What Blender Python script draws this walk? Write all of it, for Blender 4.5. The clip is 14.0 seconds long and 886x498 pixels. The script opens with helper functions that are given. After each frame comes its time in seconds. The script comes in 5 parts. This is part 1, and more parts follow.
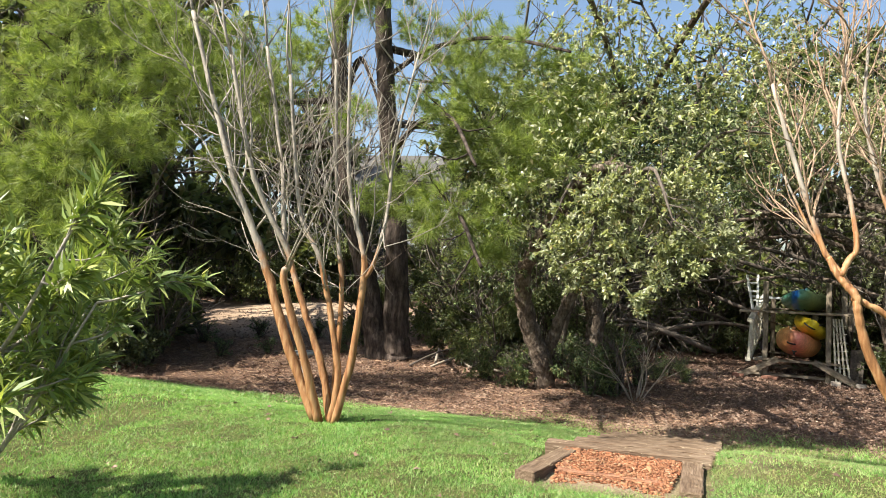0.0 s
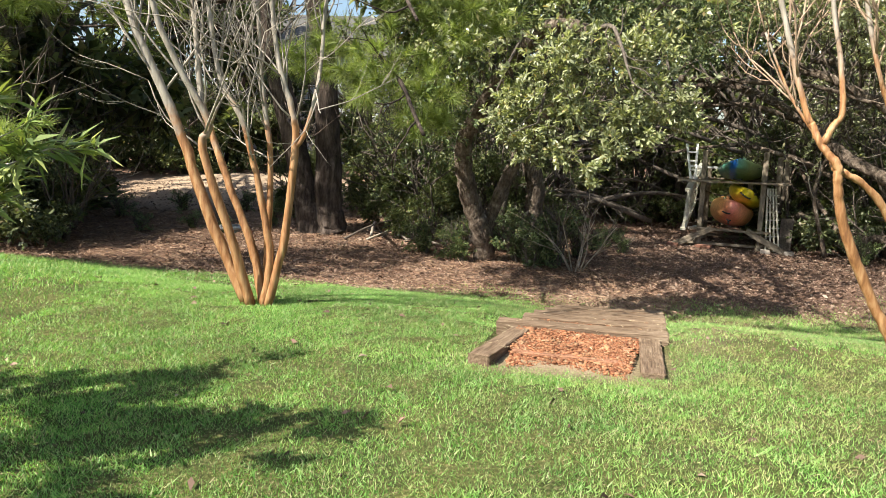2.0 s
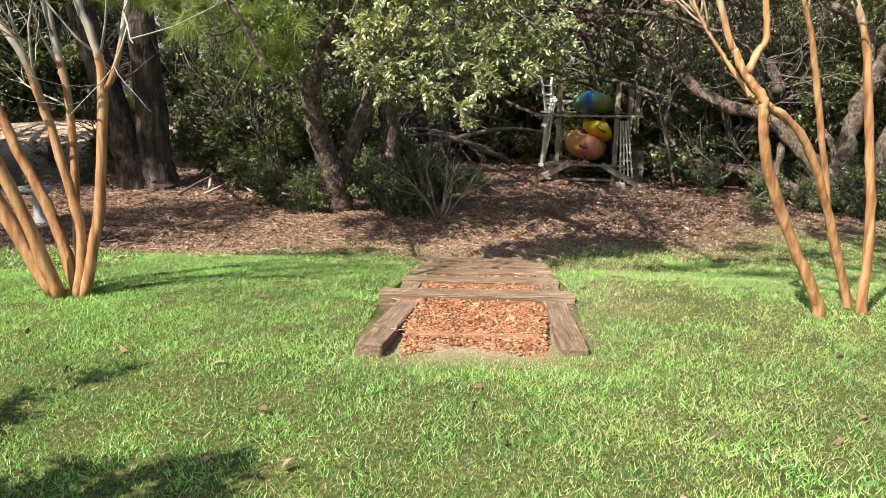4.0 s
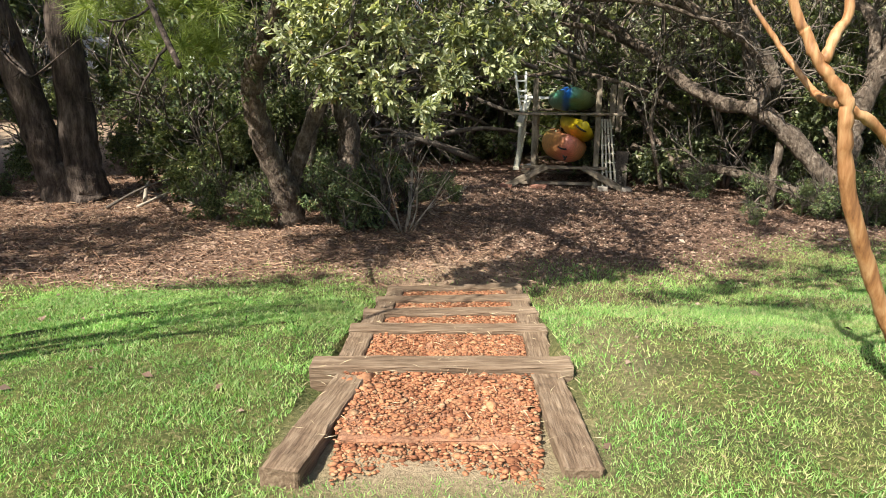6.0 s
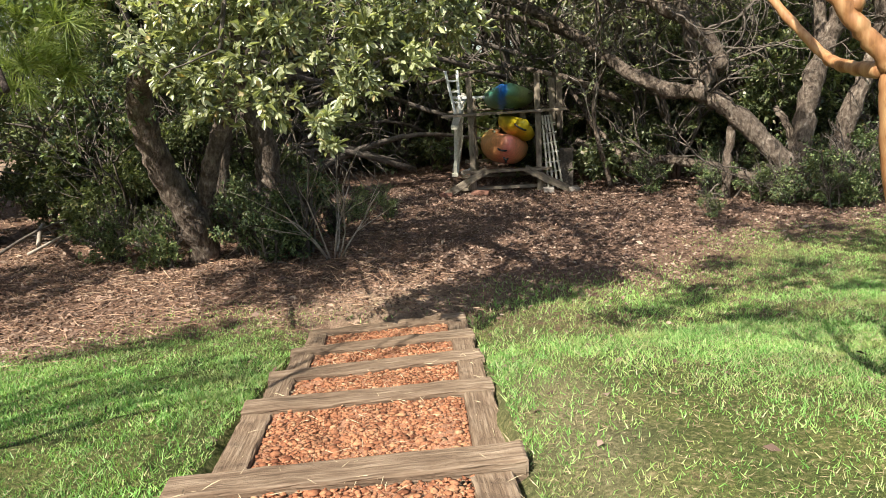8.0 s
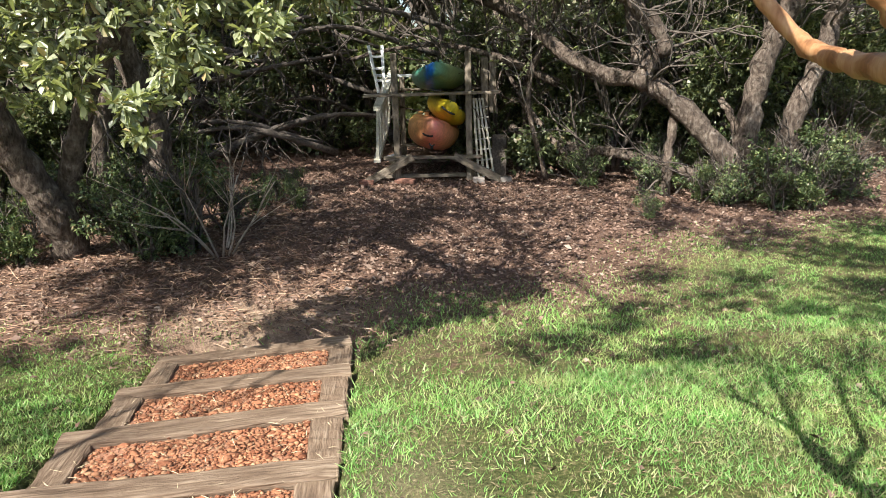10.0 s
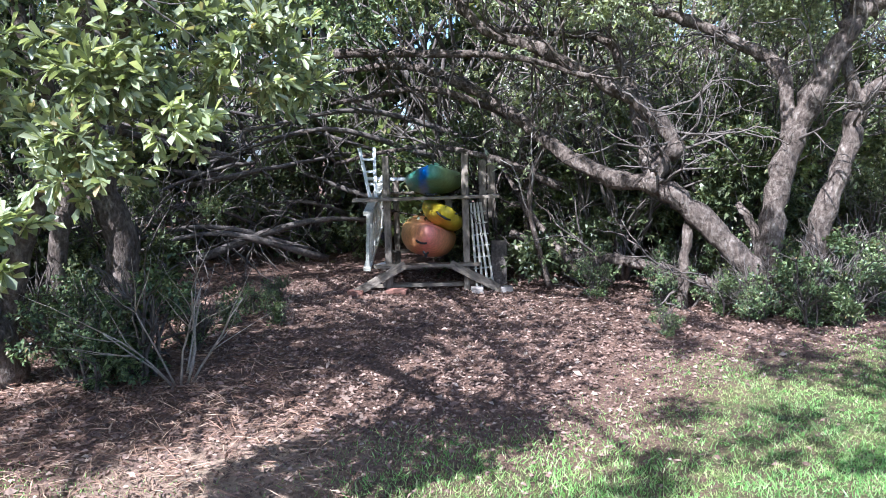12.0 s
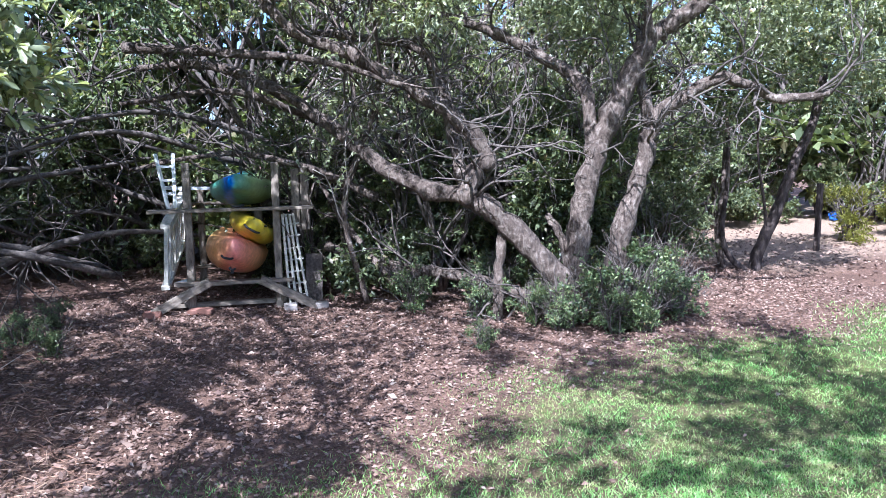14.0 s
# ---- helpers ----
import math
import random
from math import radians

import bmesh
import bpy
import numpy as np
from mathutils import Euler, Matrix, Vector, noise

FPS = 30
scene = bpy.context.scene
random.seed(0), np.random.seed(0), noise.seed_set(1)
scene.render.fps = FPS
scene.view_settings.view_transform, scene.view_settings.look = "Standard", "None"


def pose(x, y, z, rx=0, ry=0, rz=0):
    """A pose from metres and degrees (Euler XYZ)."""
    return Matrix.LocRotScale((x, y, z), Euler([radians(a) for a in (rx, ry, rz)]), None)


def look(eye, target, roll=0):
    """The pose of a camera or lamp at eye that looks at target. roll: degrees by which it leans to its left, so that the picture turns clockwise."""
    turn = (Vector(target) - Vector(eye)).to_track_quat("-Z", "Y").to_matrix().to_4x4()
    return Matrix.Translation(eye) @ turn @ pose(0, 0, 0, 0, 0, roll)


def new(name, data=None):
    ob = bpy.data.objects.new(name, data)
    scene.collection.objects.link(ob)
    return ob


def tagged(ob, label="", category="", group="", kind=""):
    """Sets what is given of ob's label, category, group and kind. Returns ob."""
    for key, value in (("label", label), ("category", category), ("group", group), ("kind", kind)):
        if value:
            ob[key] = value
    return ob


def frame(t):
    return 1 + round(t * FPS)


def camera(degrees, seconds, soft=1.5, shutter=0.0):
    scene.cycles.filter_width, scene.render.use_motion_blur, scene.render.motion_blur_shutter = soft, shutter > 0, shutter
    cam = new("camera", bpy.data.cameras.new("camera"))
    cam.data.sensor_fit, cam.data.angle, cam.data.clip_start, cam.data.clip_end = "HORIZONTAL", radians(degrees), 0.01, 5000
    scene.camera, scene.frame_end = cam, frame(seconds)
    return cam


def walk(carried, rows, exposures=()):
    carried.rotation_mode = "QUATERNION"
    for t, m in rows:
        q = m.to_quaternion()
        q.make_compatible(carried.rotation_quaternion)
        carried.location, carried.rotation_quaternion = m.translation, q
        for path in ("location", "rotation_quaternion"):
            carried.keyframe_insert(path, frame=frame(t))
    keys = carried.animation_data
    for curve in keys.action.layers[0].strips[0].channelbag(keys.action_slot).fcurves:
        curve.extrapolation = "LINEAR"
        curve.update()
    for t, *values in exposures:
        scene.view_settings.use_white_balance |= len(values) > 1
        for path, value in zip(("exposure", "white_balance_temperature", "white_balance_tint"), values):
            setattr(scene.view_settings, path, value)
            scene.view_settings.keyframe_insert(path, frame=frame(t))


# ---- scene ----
cam = camera(64.3, 14.0, soft=0.9)
PATH = [
    (0, (0.466, 0.212, 1.411), (0.197, 2.193, 1.469), 1.8),
    (0.5, (0.453, 0.258, 1.4), (0.294, 2.251, 1.368), 2.1),
    (1, (0.459, 0.426, 1.391), (0.309, 2.415, 1.251), 1.9),
    (1.5, (0.403, 0.58, 1.392), (0.279, 2.563, 1.163), 1.8),
    (2, (0.29, 0.769, 1.389), (0.23, 2.746, 1.087), 1.9),
    (2.5, (0.261, 1.014, 1.358), (0.292, 2.981, 0.996), 1.8),
    (3, (0.198, 1.223, 1.353), (0.342, 3.177, 0.952), 1.5),
    (3.5, (0.117, 1.422, 1.368), (0.385, 3.357, 0.937), 1.2),
    (4, (0.114, 1.685, 1.384), (0.49, 3.595, 0.922), 0.8),
    (4.2, (0.101, 1.777, 1.385), (0.507, 3.677, 0.911), 0.6),
    (6.3, (0.53, 3.045, 1.386), (0.994, 4.932, 0.915), 0.2),
    (6.5, (0.575, 3.14, 1.386), (1.055, 5.025, 0.919), 0.0),
    (7, (0.674, 3.35, 1.367), (1.203, 5.225, 0.914), -0.6),
    (7.5, (0.761, 3.583, 1.358), (1.32, 5.449, 0.907), -2.4),
    (7.7, (0.81, 3.651, 1.348), (1.378, 5.514, 0.893), -3.5),
    (9.8, (1.587, 4.471, 1.336), (2.225, 6.289, 0.8), -2.2),
    (10, (1.632, 4.53, 1.337), (2.331, 6.327, 0.807), -1.5),
    (10.5, (1.792, 4.71, 1.323), (2.628, 6.458, 0.83), -0.8),
    (11, (1.954, 4.874, 1.294), (2.796, 6.644, 0.899), -0.9),
    (11.5, (2.01, 5.123, 1.356), (2.788, 6.949, 1.108), -1.2),
    (12, (2.06, 5.301, 1.354), (2.776, 7.15, 1.094), -1.6),
    (12.5, (2.129, 5.44, 1.329), (2.829, 7.275, 0.952), -0.9),
    (13, (2.143, 5.51, 1.337), (2.974, 7.286, 0.941), -0.5),
    (13.5, (2.236, 5.567, 1.384), (3.329, 7.208, 1.048), -0.3),
    (14, (2.364, 5.57, 1.399), (3.51, 7.189, 1.145), -0.7),
]
# stops, kelvin and tint of the camera's own adjustment
EXPO = [(0, 1.24, 6500, 7), (4, 1.22, 6500, 5), (7, 1.18, 6450, 6), (10, 1.26, 6100, 8), (11.5, 1.75, 5100, 12), (14, 1.75, 4800, 17)]
walk(cam, [(t, look(eye, target, roll)) for t, eye, target, roll in PATH],
     exposures=EXPO)

# ---- daylight: clear sky, sun from the left and a little behind ----
SUN_AZ, SUN_EL = radians(236), radians(48)
world = bpy.data.worlds.new("sky")
scene.world = world
world.use_nodes = True
wn = world.node_tree
sky = wn.nodes.new("ShaderNodeTexSky")
sky.sky_type, sky.sun_disc = "NISHITA", False
sky.sun_elevation, sky.sun_rotation = SUN_EL, SUN_AZ
sky.air_density, sky.dust_density = 1.0, 2.0
wn.links.new(sky.outputs[0], wn.nodes["Background"].inputs[0])
wn.nodes["Background"].inputs[1].default_value = 0.09
sun_data = bpy.data.lights.new("sun", "SUN")
sun_data.energy, sun_data.angle, sun_data.color = 5.0, radians(0.55), (1.0, 0.93, 0.82)
to_sun = Vector((math.sin(SUN_AZ) * math.cos(SUN_EL), math.cos(SUN_AZ) * math.cos(SUN_EL), math.sin(SUN_EL)))
sun = new("sun", sun_data)
sun.matrix_world = look(to_sun * 40, (0, 0, 0))

rng = np.random.default_rng(7)

# ---- materials ----


def ramp(nt, fac, stops):
    n = nt.nodes.new("ShaderNodeValToRGB")
    el = n.color_ramp.elements
    while len(el) < len(stops):
        el.new(0.5)
    for e, (p, c) in zip(el, stops):
        e.position, e.color = p, (*c, 1)
    nt.links.new(fac, n.inputs[0])
    return n.outputs[0]


def noise_tex(nt, scale, detail=4.0, rough=0.6, stretch=None, coord="Object"):
    tc = nt.nodes.new("ShaderNodeTexCoord")
    out = tc.outputs[coord]
    if stretch:
        mp = nt.nodes.new("ShaderNodeMapping")
        mp.inputs["Scale"].default_value = stretch
        nt.links.new(out, mp.inputs[0])
        out = mp.outputs[0]
    n = nt.nodes.new("ShaderNodeTexNoise")
    n.inputs["Scale"].default_value, n.inputs["Detail"].default_value, n.inputs["Roughness"].default_value = scale, detail, rough
    nt.links.new(out, n.inputs["Vector"])
    return n.outputs["Fac"]


def blend(nt, a, b, fac, mode="MIX"):
    m = nt.nodes.new("ShaderNodeMix")
    m.data_type, m.blend_type = "RGBA", mode
    for socket, v in ((m.inputs[0], fac), (m.inputs[6], a), (m.inputs[7], b)):
        if isinstance(v, (int, float)):
            socket.default_value = v
        elif isinstance(v, tuple):
            socket.default_value = (*v, 1)
        else:
            nt.links.new(v, socket)
    return m.outputs[2]


def start(name, rough=0.7, spec=0.3):
    m = bpy.data.materials.new(name)
    m.use_nodes = True
    nt = m.node_tree
    p = nt.nodes["Principled BSDF"]
    p.inputs["Roughness"].default_value = rough
    p.inputs["Specular IOR Level"].default_value = spec
    return m, nt, p


def bump(nt, p, height, strength, dist=0.02):
    b = nt.nodes.new("ShaderNodeBump")
    b.inputs["Strength"].default_value, b.inputs["Distance"].default_value = strength, dist
    nt.links.new(height, b.inputs["Height"])
    nt.links.new(b.outputs[0], p.inputs["Normal"])


def leafy(name, stops, rough=0.45, glow=0.3, spec=0.35, scale=3.0):
    """Leaf: colour by leaf and by larger patches, a gloss, and light let through."""
    m, nt, p = start(name, rough, spec)
    geo = nt.nodes.new("ShaderNodeNewGeometry")
    col = ramp(nt, geo.outputs["Random Per Island"], stops)
    patch = ramp(nt, noise_tex(nt, scale, 2), [(0.3, (0.62, 0.62, 0.62)), (0.7, (1.15, 1.15, 1.05))])
    col = blend(nt, col, patch, 1.0, "MULTIPLY")
    nt.links.new(col, p.inputs["Base Color"])
    tr = nt.nodes.new("ShaderNodeBsdfTranslucent")
    nt.links.new(blend(nt, col, (1.25, 1.3, 0.6), 1.0, "MULTIPLY"), tr.inputs[0])
    mix = nt.nodes.new("ShaderNodeMixShader")
    mix.inputs[0].default_value = glow
    nt.links.new(p.outputs[0], mix.inputs[1])
    nt.links.new(tr.outputs[0], mix.inputs[2])
    nt.links.new(mix.outputs[0], nt.nodes["Material Output"].inputs[0])
    return m


def rough_stuff(name, fine, coarse, fine_scale=30.0, coarse_scale=3.0, rough=0.85, relief=0.5, dist=0.02, stretch=None, spec=0.25, island=None):
    """A mixed surface at two scales: fine and coarse are ramps that multiply."""
    m, nt, p = start(name, rough, spec)
    f = noise_tex(nt, fine_scale, 6, 0.65, stretch)
    c = noise_tex(nt, coarse_scale, 3, 0.55)
    col = blend(nt, ramp(nt, f, fine), ramp(nt, c, coarse), 1.0, "MULTIPLY")
    if island:
        geo = nt.nodes.new("ShaderNodeNewGeometry")
        col = blend(nt, col, ramp(nt, geo.outputs["Random Per Island"], island), 1.0, "MULTIPLY")
    nt.links.new(col, p.inputs["Base Color"])
    bump(nt, p, f, relief, dist)
    return m


SOFT = [(0.3, (0.7, 0.7, 0.7)), (0.7, (1.15, 1.12, 1.1))]

# crape myrtle: peeled orange bark below, grey above
m_crape, nt, p = start("crape_bark", 0.6, 0.35)
tc = nt.nodes.new("ShaderNodeTexCoord")
sep = nt.nodes.new("ShaderNodeSeparateXYZ")
nt.links.new(tc.outputs["Object"], sep.inputs[0])
wob = nt.nodes.new("ShaderNodeMath")
wob.operation = "MULTIPLY_ADD"
nt.links.new(noise_tex(nt, 5.0, 3), wob.inputs[0])
wob.inputs[1].default_value = 1.1
nt.links.new(sep.outputs["Z"], wob.inputs[2])
streak = noise_tex(nt, 30, 5, 0.6, (1, 1, 0.12))
orange = ramp(nt, streak, [(0.25, (0.09, 0.038, 0.017)), (0.45, (0.27, 0.125, 0.05)), (0.72, (0.48, 0.29, 0.145))])
grey = ramp(nt, streak, [(0.25, (0.15, 0.125, 0.10)), (0.7, (0.42, 0.37, 0.31))])
fade = nt.nodes.new("ShaderNodeMapRange")
fade.inputs[1].default_value, fade.inputs[2].default_value = 1.9, 2.2
nt.links.new(wob.outputs[0], fade.inputs[0])
nt.links.new(blend(nt, orange, grey, fade.outputs[0]), p.inputs["Base Color"])
bump(nt, p, streak, 0.35, 0.01)

m_crape_near = m_crape.copy()
m_crape_near.name = "crape_bark_peeled"
for n in m_crape_near.node_tree.nodes:
    if n.type == "MAP_RANGE":
        n.inputs[1].default_value, n.inputs[2].default_value = 2.3, 2.7

m_twig = rough_stuff("grey_twig", [(0.3, (0.22, 0.19, 0.16)), (0.7, (0.48, 0.43, 0.37))], SOFT, 40, 4, 0.8, 0.3)
m_pine_bark = rough_stuff("pine_bark", [(0.32, (0.018, 0.014, 0.012)), (0.5, (0.075, 0.056, 0.047)), (0.7, (0.17, 0.135, 0.115))], SOFT, 11, 1.6, 0.95, 1.0, 0.08, (1, 1, 0.28))
m_oak_bark = rough_stuff("oak_bark", [(0.3, (0.055, 0.042, 0.034)), (0.5, (0.165, 0.13, 0.105)), (0.72, (0.33, 0.29, 0.245))], [(0.32, (0.45, 0.42, 0.4)), (0.55, (0.85, 0.8, 0.76)), (0.7, (1.35, 1.32, 1.28))], 26, 5.5, 0.92, 1.0, 0.06, (1, 1, 0.5))
m_dead_wood = rough_stuff("dead_wood", [(0.3, (0.055, 0.044, 0.037)), (0.7, (0.19, 0.16, 0.135))], SOFT, 30, 3, 0.9, 0.6, 0.02)
m_pale_wood = rough_stuff("bleached_wood", [(0.3, (0.24, 0.2, 0.16)), (0.7, (0.52, 0.45, 0.37))], SOFT, 40, 3, 0.85, 0.4, 0.01)
m_timber = rough_stuff("weathered_timber", [(0.25, (0.06, 0.04, 0.028)), (0.46, (0.17, 0.12, 0.082)), (0.7, (0.32, 0.25, 0.185))], [(0.3, (0.68, 0.62, 0.58)), (0.72, (1.15, 1.12, 1.08))], 9, 2.4, 0.85, 0.9, 0.012, (0.5, 7, 7))
m_rack_wood = rough_stuff("grey_rack_wood", [(0.3, (0.10, 0.08, 0.06)), (0.7, (0.33, 0.275, 0.21))], SOFT, 12, 2, 0.9, 0.5, 0.01, (3, 3, 0.8))
m_white_wood = rough_stuff("old_white_paint", [(0.3, (0.40, 0.37, 0.28)), (0.6, (0.62, 0.59, 0.5))], SOFT, 25, 3, 0.7, 0.3, 0.006)
m_gravel = rough_stuff("red_gravel", [(0.3, (0.25, 0.088, 0.046)), (0.7, (0.48, 0.205, 0.11))], SOFT, 60, 6, 0.85, 0.4, 0.006,
                       island=[(0.0, (0.40, 0.36, 0.34)), (0.3, (0.75, 0.78, 0.74)), (0.6, (0.92, 1.02, 1.0)), (0.88, (1.0, 1.3, 1.3)), (1.0, (1.05, 1.7, 1.9))])
m_gravel_bed = rough_stuff("gravel_bed", [(0.3, (0.22, 0.105, 0.062)), (0.7, (0.42, 0.22, 0.135))], SOFT, 55, 5, 0.95, 0.8, 0.02)
m_litter = rough_stuff("dry_leaf", [(0.3, (0.8, 0.8, 0.8)), (0.7, (1.1, 1.1, 1.1))], SOFT, 30, 3, 0.7, 0.2, 0.004,
                       island=[(0.0, (0.08, 0.05, 0.036)), (0.4, (0.17, 0.108, 0.08)), (0.75, (0.28, 0.185, 0.14)), (0.94, (0.33, 0.24, 0.18)), (1.0, (0.40, 0.32, 0.25))])
m_straw = rough_stuff("pine_straw", [(0.3, (0.8, 0.8, 0.8)), (0.7, (1.1, 1.1, 1.1))], SOFT, 30, 3, 0.7, 0.2, 0.004,
                      island=[(0.0, (0.13, 0.07, 0.045)), (0.5, (0.32, 0.185, 0.12)), (1.0, (0.52, 0.37, 0.25))])
m_dry_straw = rough_stuff("dry_straw", [(0.3, (0.42, 0.33, 0.2)), (0.7, (0.62, 0.52, 0.35))], SOFT, 30, 3, 0.7, 0.2, 0.004)
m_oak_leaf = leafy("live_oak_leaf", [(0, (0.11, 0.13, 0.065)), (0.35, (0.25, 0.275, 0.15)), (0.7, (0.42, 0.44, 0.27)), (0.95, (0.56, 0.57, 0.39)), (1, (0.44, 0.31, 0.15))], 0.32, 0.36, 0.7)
# yaupon's own green; on the left oak it stands in for crown shade
m_dark_leaf = leafy("yaupon_and_shaded_oak_leaf", [(0, (0.035, 0.056, 0.024)), (0.6, (0.14, 0.19, 0.08)), (0.92, (0.29, 0.34, 0.16)), (1, (0.2, 0.13, 0.06))], 0.4, 0.2, 0.45)
m_far_leaf = leafy("woodland_leaf", [(0, (0.055, 0.072, 0.036)), (0.5, (0.14, 0.17, 0.08)), (0.9, (0.27, 0.30, 0.15)), (1, (0.30, 0.24, 0.15))], 0.42, 0.35, 0.45, 0.8)
m_yellow_leaf = leafy("yellow_shrub_leaf", [(0, (0.14, 0.15, 0.03)), (1, (0.32, 0.30, 0.07))], 0.5, 0.35, 0.3)
m_needle = leafy("pine_needle", [(0, (0.15, 0.20, 0.06)), (0.6, (0.28, 0.35, 0.11)), (1, (0.42, 0.46, 0.18))], 0.45, 0.42, 0.35, 1.2)
m_oleander = leafy("oleander_leaf", [(0, (0.13, 0.19, 0.06)), (0.6, (0.25, 0.32, 0.10)), (1, (0.45, 0.48, 0.16))], 0.42, 0.25, 0.4)
m_grass = leafy("grass_blade", [(0, (0.10, 0.24, 0.05)), (0.45, (0.23, 0.45, 0.115)), (0.8, (0.41, 0.62, 0.23)), (0.93, (0.50, 0.52, 0.28)), (1, (0.62, 0.56, 0.37))], 0.45, 0.35, 0.4, 0.9)
# dry patches in the lawn
nt = m_grass.node_tree
p = nt.nodes["Principled BSDF"]
green = p.inputs["Base Color"].links[0].from_socket
dry = ramp(nt, noise_tex(nt, 2.6, 7, 0.8), [(0.48, (0, 0, 0)), (0.64, (0.75, 0.75, 0.75))])
tc = nt.nodes.new("ShaderNodeTexCoord")
sep = nt.nodes.new("ShaderNodeSeparateXYZ")
nt.links.new(tc.outputs["Object"], sep.inputs[0])
worn = nt.nodes.new("ShaderNodeMapRange")
worn.inputs[1].default_value, worn.inputs[2].default_value, worn.inputs[3].default_value = -0.8, 1.4, 0.15
nt.links.new(sep.outputs["X"], worn.inputs[0])
much = nt.nodes.new("ShaderNodeMath")
much.operation = "MULTIPLY"
nt.links.new(dry, much.inputs[0])
nt.links.new(worn.outputs[0], much.inputs[1])
nt.links.new(blend(nt, green, (0.44, 0.40, 0.17), much.outputs[0]), p.inputs["Base Color"])

# ground: lawn soil, leaf litter, sand, chosen by the sheet's cover attribute
m_ground, nt, p = start("ground", 0.95, 0.15)
att = nt.nodes.new("ShaderNodeAttribute")
att.attribute_name = "cover"
sep = nt.nodes.new("ShaderNodeSeparateColor")
nt.links.new(att.outputs["Color"], sep.inputs[0])
fine = noise_tex(nt, 45, 6, 0.7)
mid = noise_tex(nt, 2.3, 4, 0.6)
turf = blend(nt, ramp(nt, fine, [(0.3, (0.03, 0.045, 0.014)), (0.52, (0.10, 0.12, 0.04)), (0.72, (0.30, 0.26, 0.15))]),
             ramp(nt, mid, [(0.35, (0.75, 0.75, 0.7)), (0.7, (1.25, 1.1, 1.0))]), 1.0, "MULTIPLY")
litter = blend(nt, ramp(nt, fine, [(0.3, (0.06, 0.036, 0.026)), (0.5, (0.15, 0.094, 0.068)), (0.72, (0.28, 0.185, 0.135))]),
               ramp(nt, mid, [(0.35, (0.75, 0.72, 0.7)), (0.65, (1.15, 1.1, 1.05))]), 1.0, "MULTIPLY")
sand = ramp(nt, fine, [(0.3, (0.33, 0.23, 0.155)), (0.7, (0.54, 0.41, 0.29))])
edge = nt.nodes.new("ShaderNodeMath")
edge.operation = "MULTIPLY_ADD"
nt.links.new(noise_tex(nt, 9, 5, 0.7), edge.inputs[0])
edge.inputs[1].default_value = 1.3
nt.links.new(sep.outputs[0], edge.inputs[2])
cut = nt.nodes.new("ShaderNodeMapRange")
cut.inputs[1].default_value, cut.inputs[2].default_value = 1.0, 1.3
nt.links.new(edge.outputs[0], cut.inputs[0])
col = blend(nt, litter, turf, cut.outputs[0])
col = blend(nt, col, sand, sep.outputs[2])
nt.links.new(col, p.inputs["Base Color"])
bump(nt, p, fine, 0.9, 0.03)


def plain(name, color, rough=0.4, spec=0.4, vary=0.25, scale=6.0):
    dark = tuple(c * (1 - vary) for c in color)
    lite = tuple(min(1, c * (1 + vary)) for c in color)
    return rough_stuff(name, [(0.3, dark), (0.7, lite)], [(0.3, (0.8, 0.8, 0.8)), (0.7, (1.05, 1.05, 1.05))], scale * 5, scale, rough, 0.15, 0.003, spec=spec)


m_black = plain("black_rubber", (0.012, 0.012, 0.013), 0.6)
m_yellow_hull = plain("yellow_hull", (0.66, 0.50, 0.02), 0.42, 0.4, 0.2, 3)
m_block = plain("concrete_block", (0.27, 0.235, 0.205), 0.95, 0.2)
m_brick_red = plain("red_paver", (0.28, 0.14, 0.10), 0.95, 0.2)
m_blue = plain("blue_plastic", (0.03, 0.12, 0.45), 0.5)
m_siding = plain("pale_siding", (0.55, 0.57, 0.6), 0.7, 0.3, 0.05)
m_roof = plain("grey_shingle", (0.12, 0.115, 0.11), 0.9, 0.2)
m_white = plain("white_paint", (0.75, 0.75, 0.73), 0.6, 0.3, 0.05)
m_stone = plain("pale_stone", (0.45, 0.44, 0.42), 0.9, 0.2)
m_orange_leaf = plain("fallen_orange_leaf", (0.5, 0.13, 0.04), 0.7)


def hull_material(name, axis_stops, lo, hi, rough=0.4):
    """Moulded plastic whose colours run across the hull."""
    m, nt, p = start(name, rough, 0.45)
    tc = nt.nodes.new("ShaderNodeTexCoord")
    sep = nt.nodes.new("ShaderNodeSeparateXYZ")
    nt.links.new(tc.outputs["Object"], sep.inputs[0])
    mr = nt.nodes.new("ShaderNodeMapRange")
    mr.inputs[1].default_value, mr.inputs[2].default_value = lo, hi
    add = nt.nodes.new("ShaderNodeMath")
    add.operation = "MULTIPLY_ADD"
    nt.links.new(noise_tex(nt, 4, 3), add.inputs[0])
    add.inputs[1].default_value = 0.12
    nt.links.new(sep.outputs["X"], add.inputs[2])
    nt.links.new(add.outputs[0], mr.inputs[0])
    col = ramp(nt, mr.outputs[0], axis_stops)
    dirt = ramp(nt, noise_tex(nt, 18, 5), [(0.35, (0.7, 0.68, 0.62)), (0.65, (1, 1, 1))])
    nt.links.new(blend(nt, col, dirt, 1.0, "MULTIPLY"), p.inputs["Base Color"])
    return m


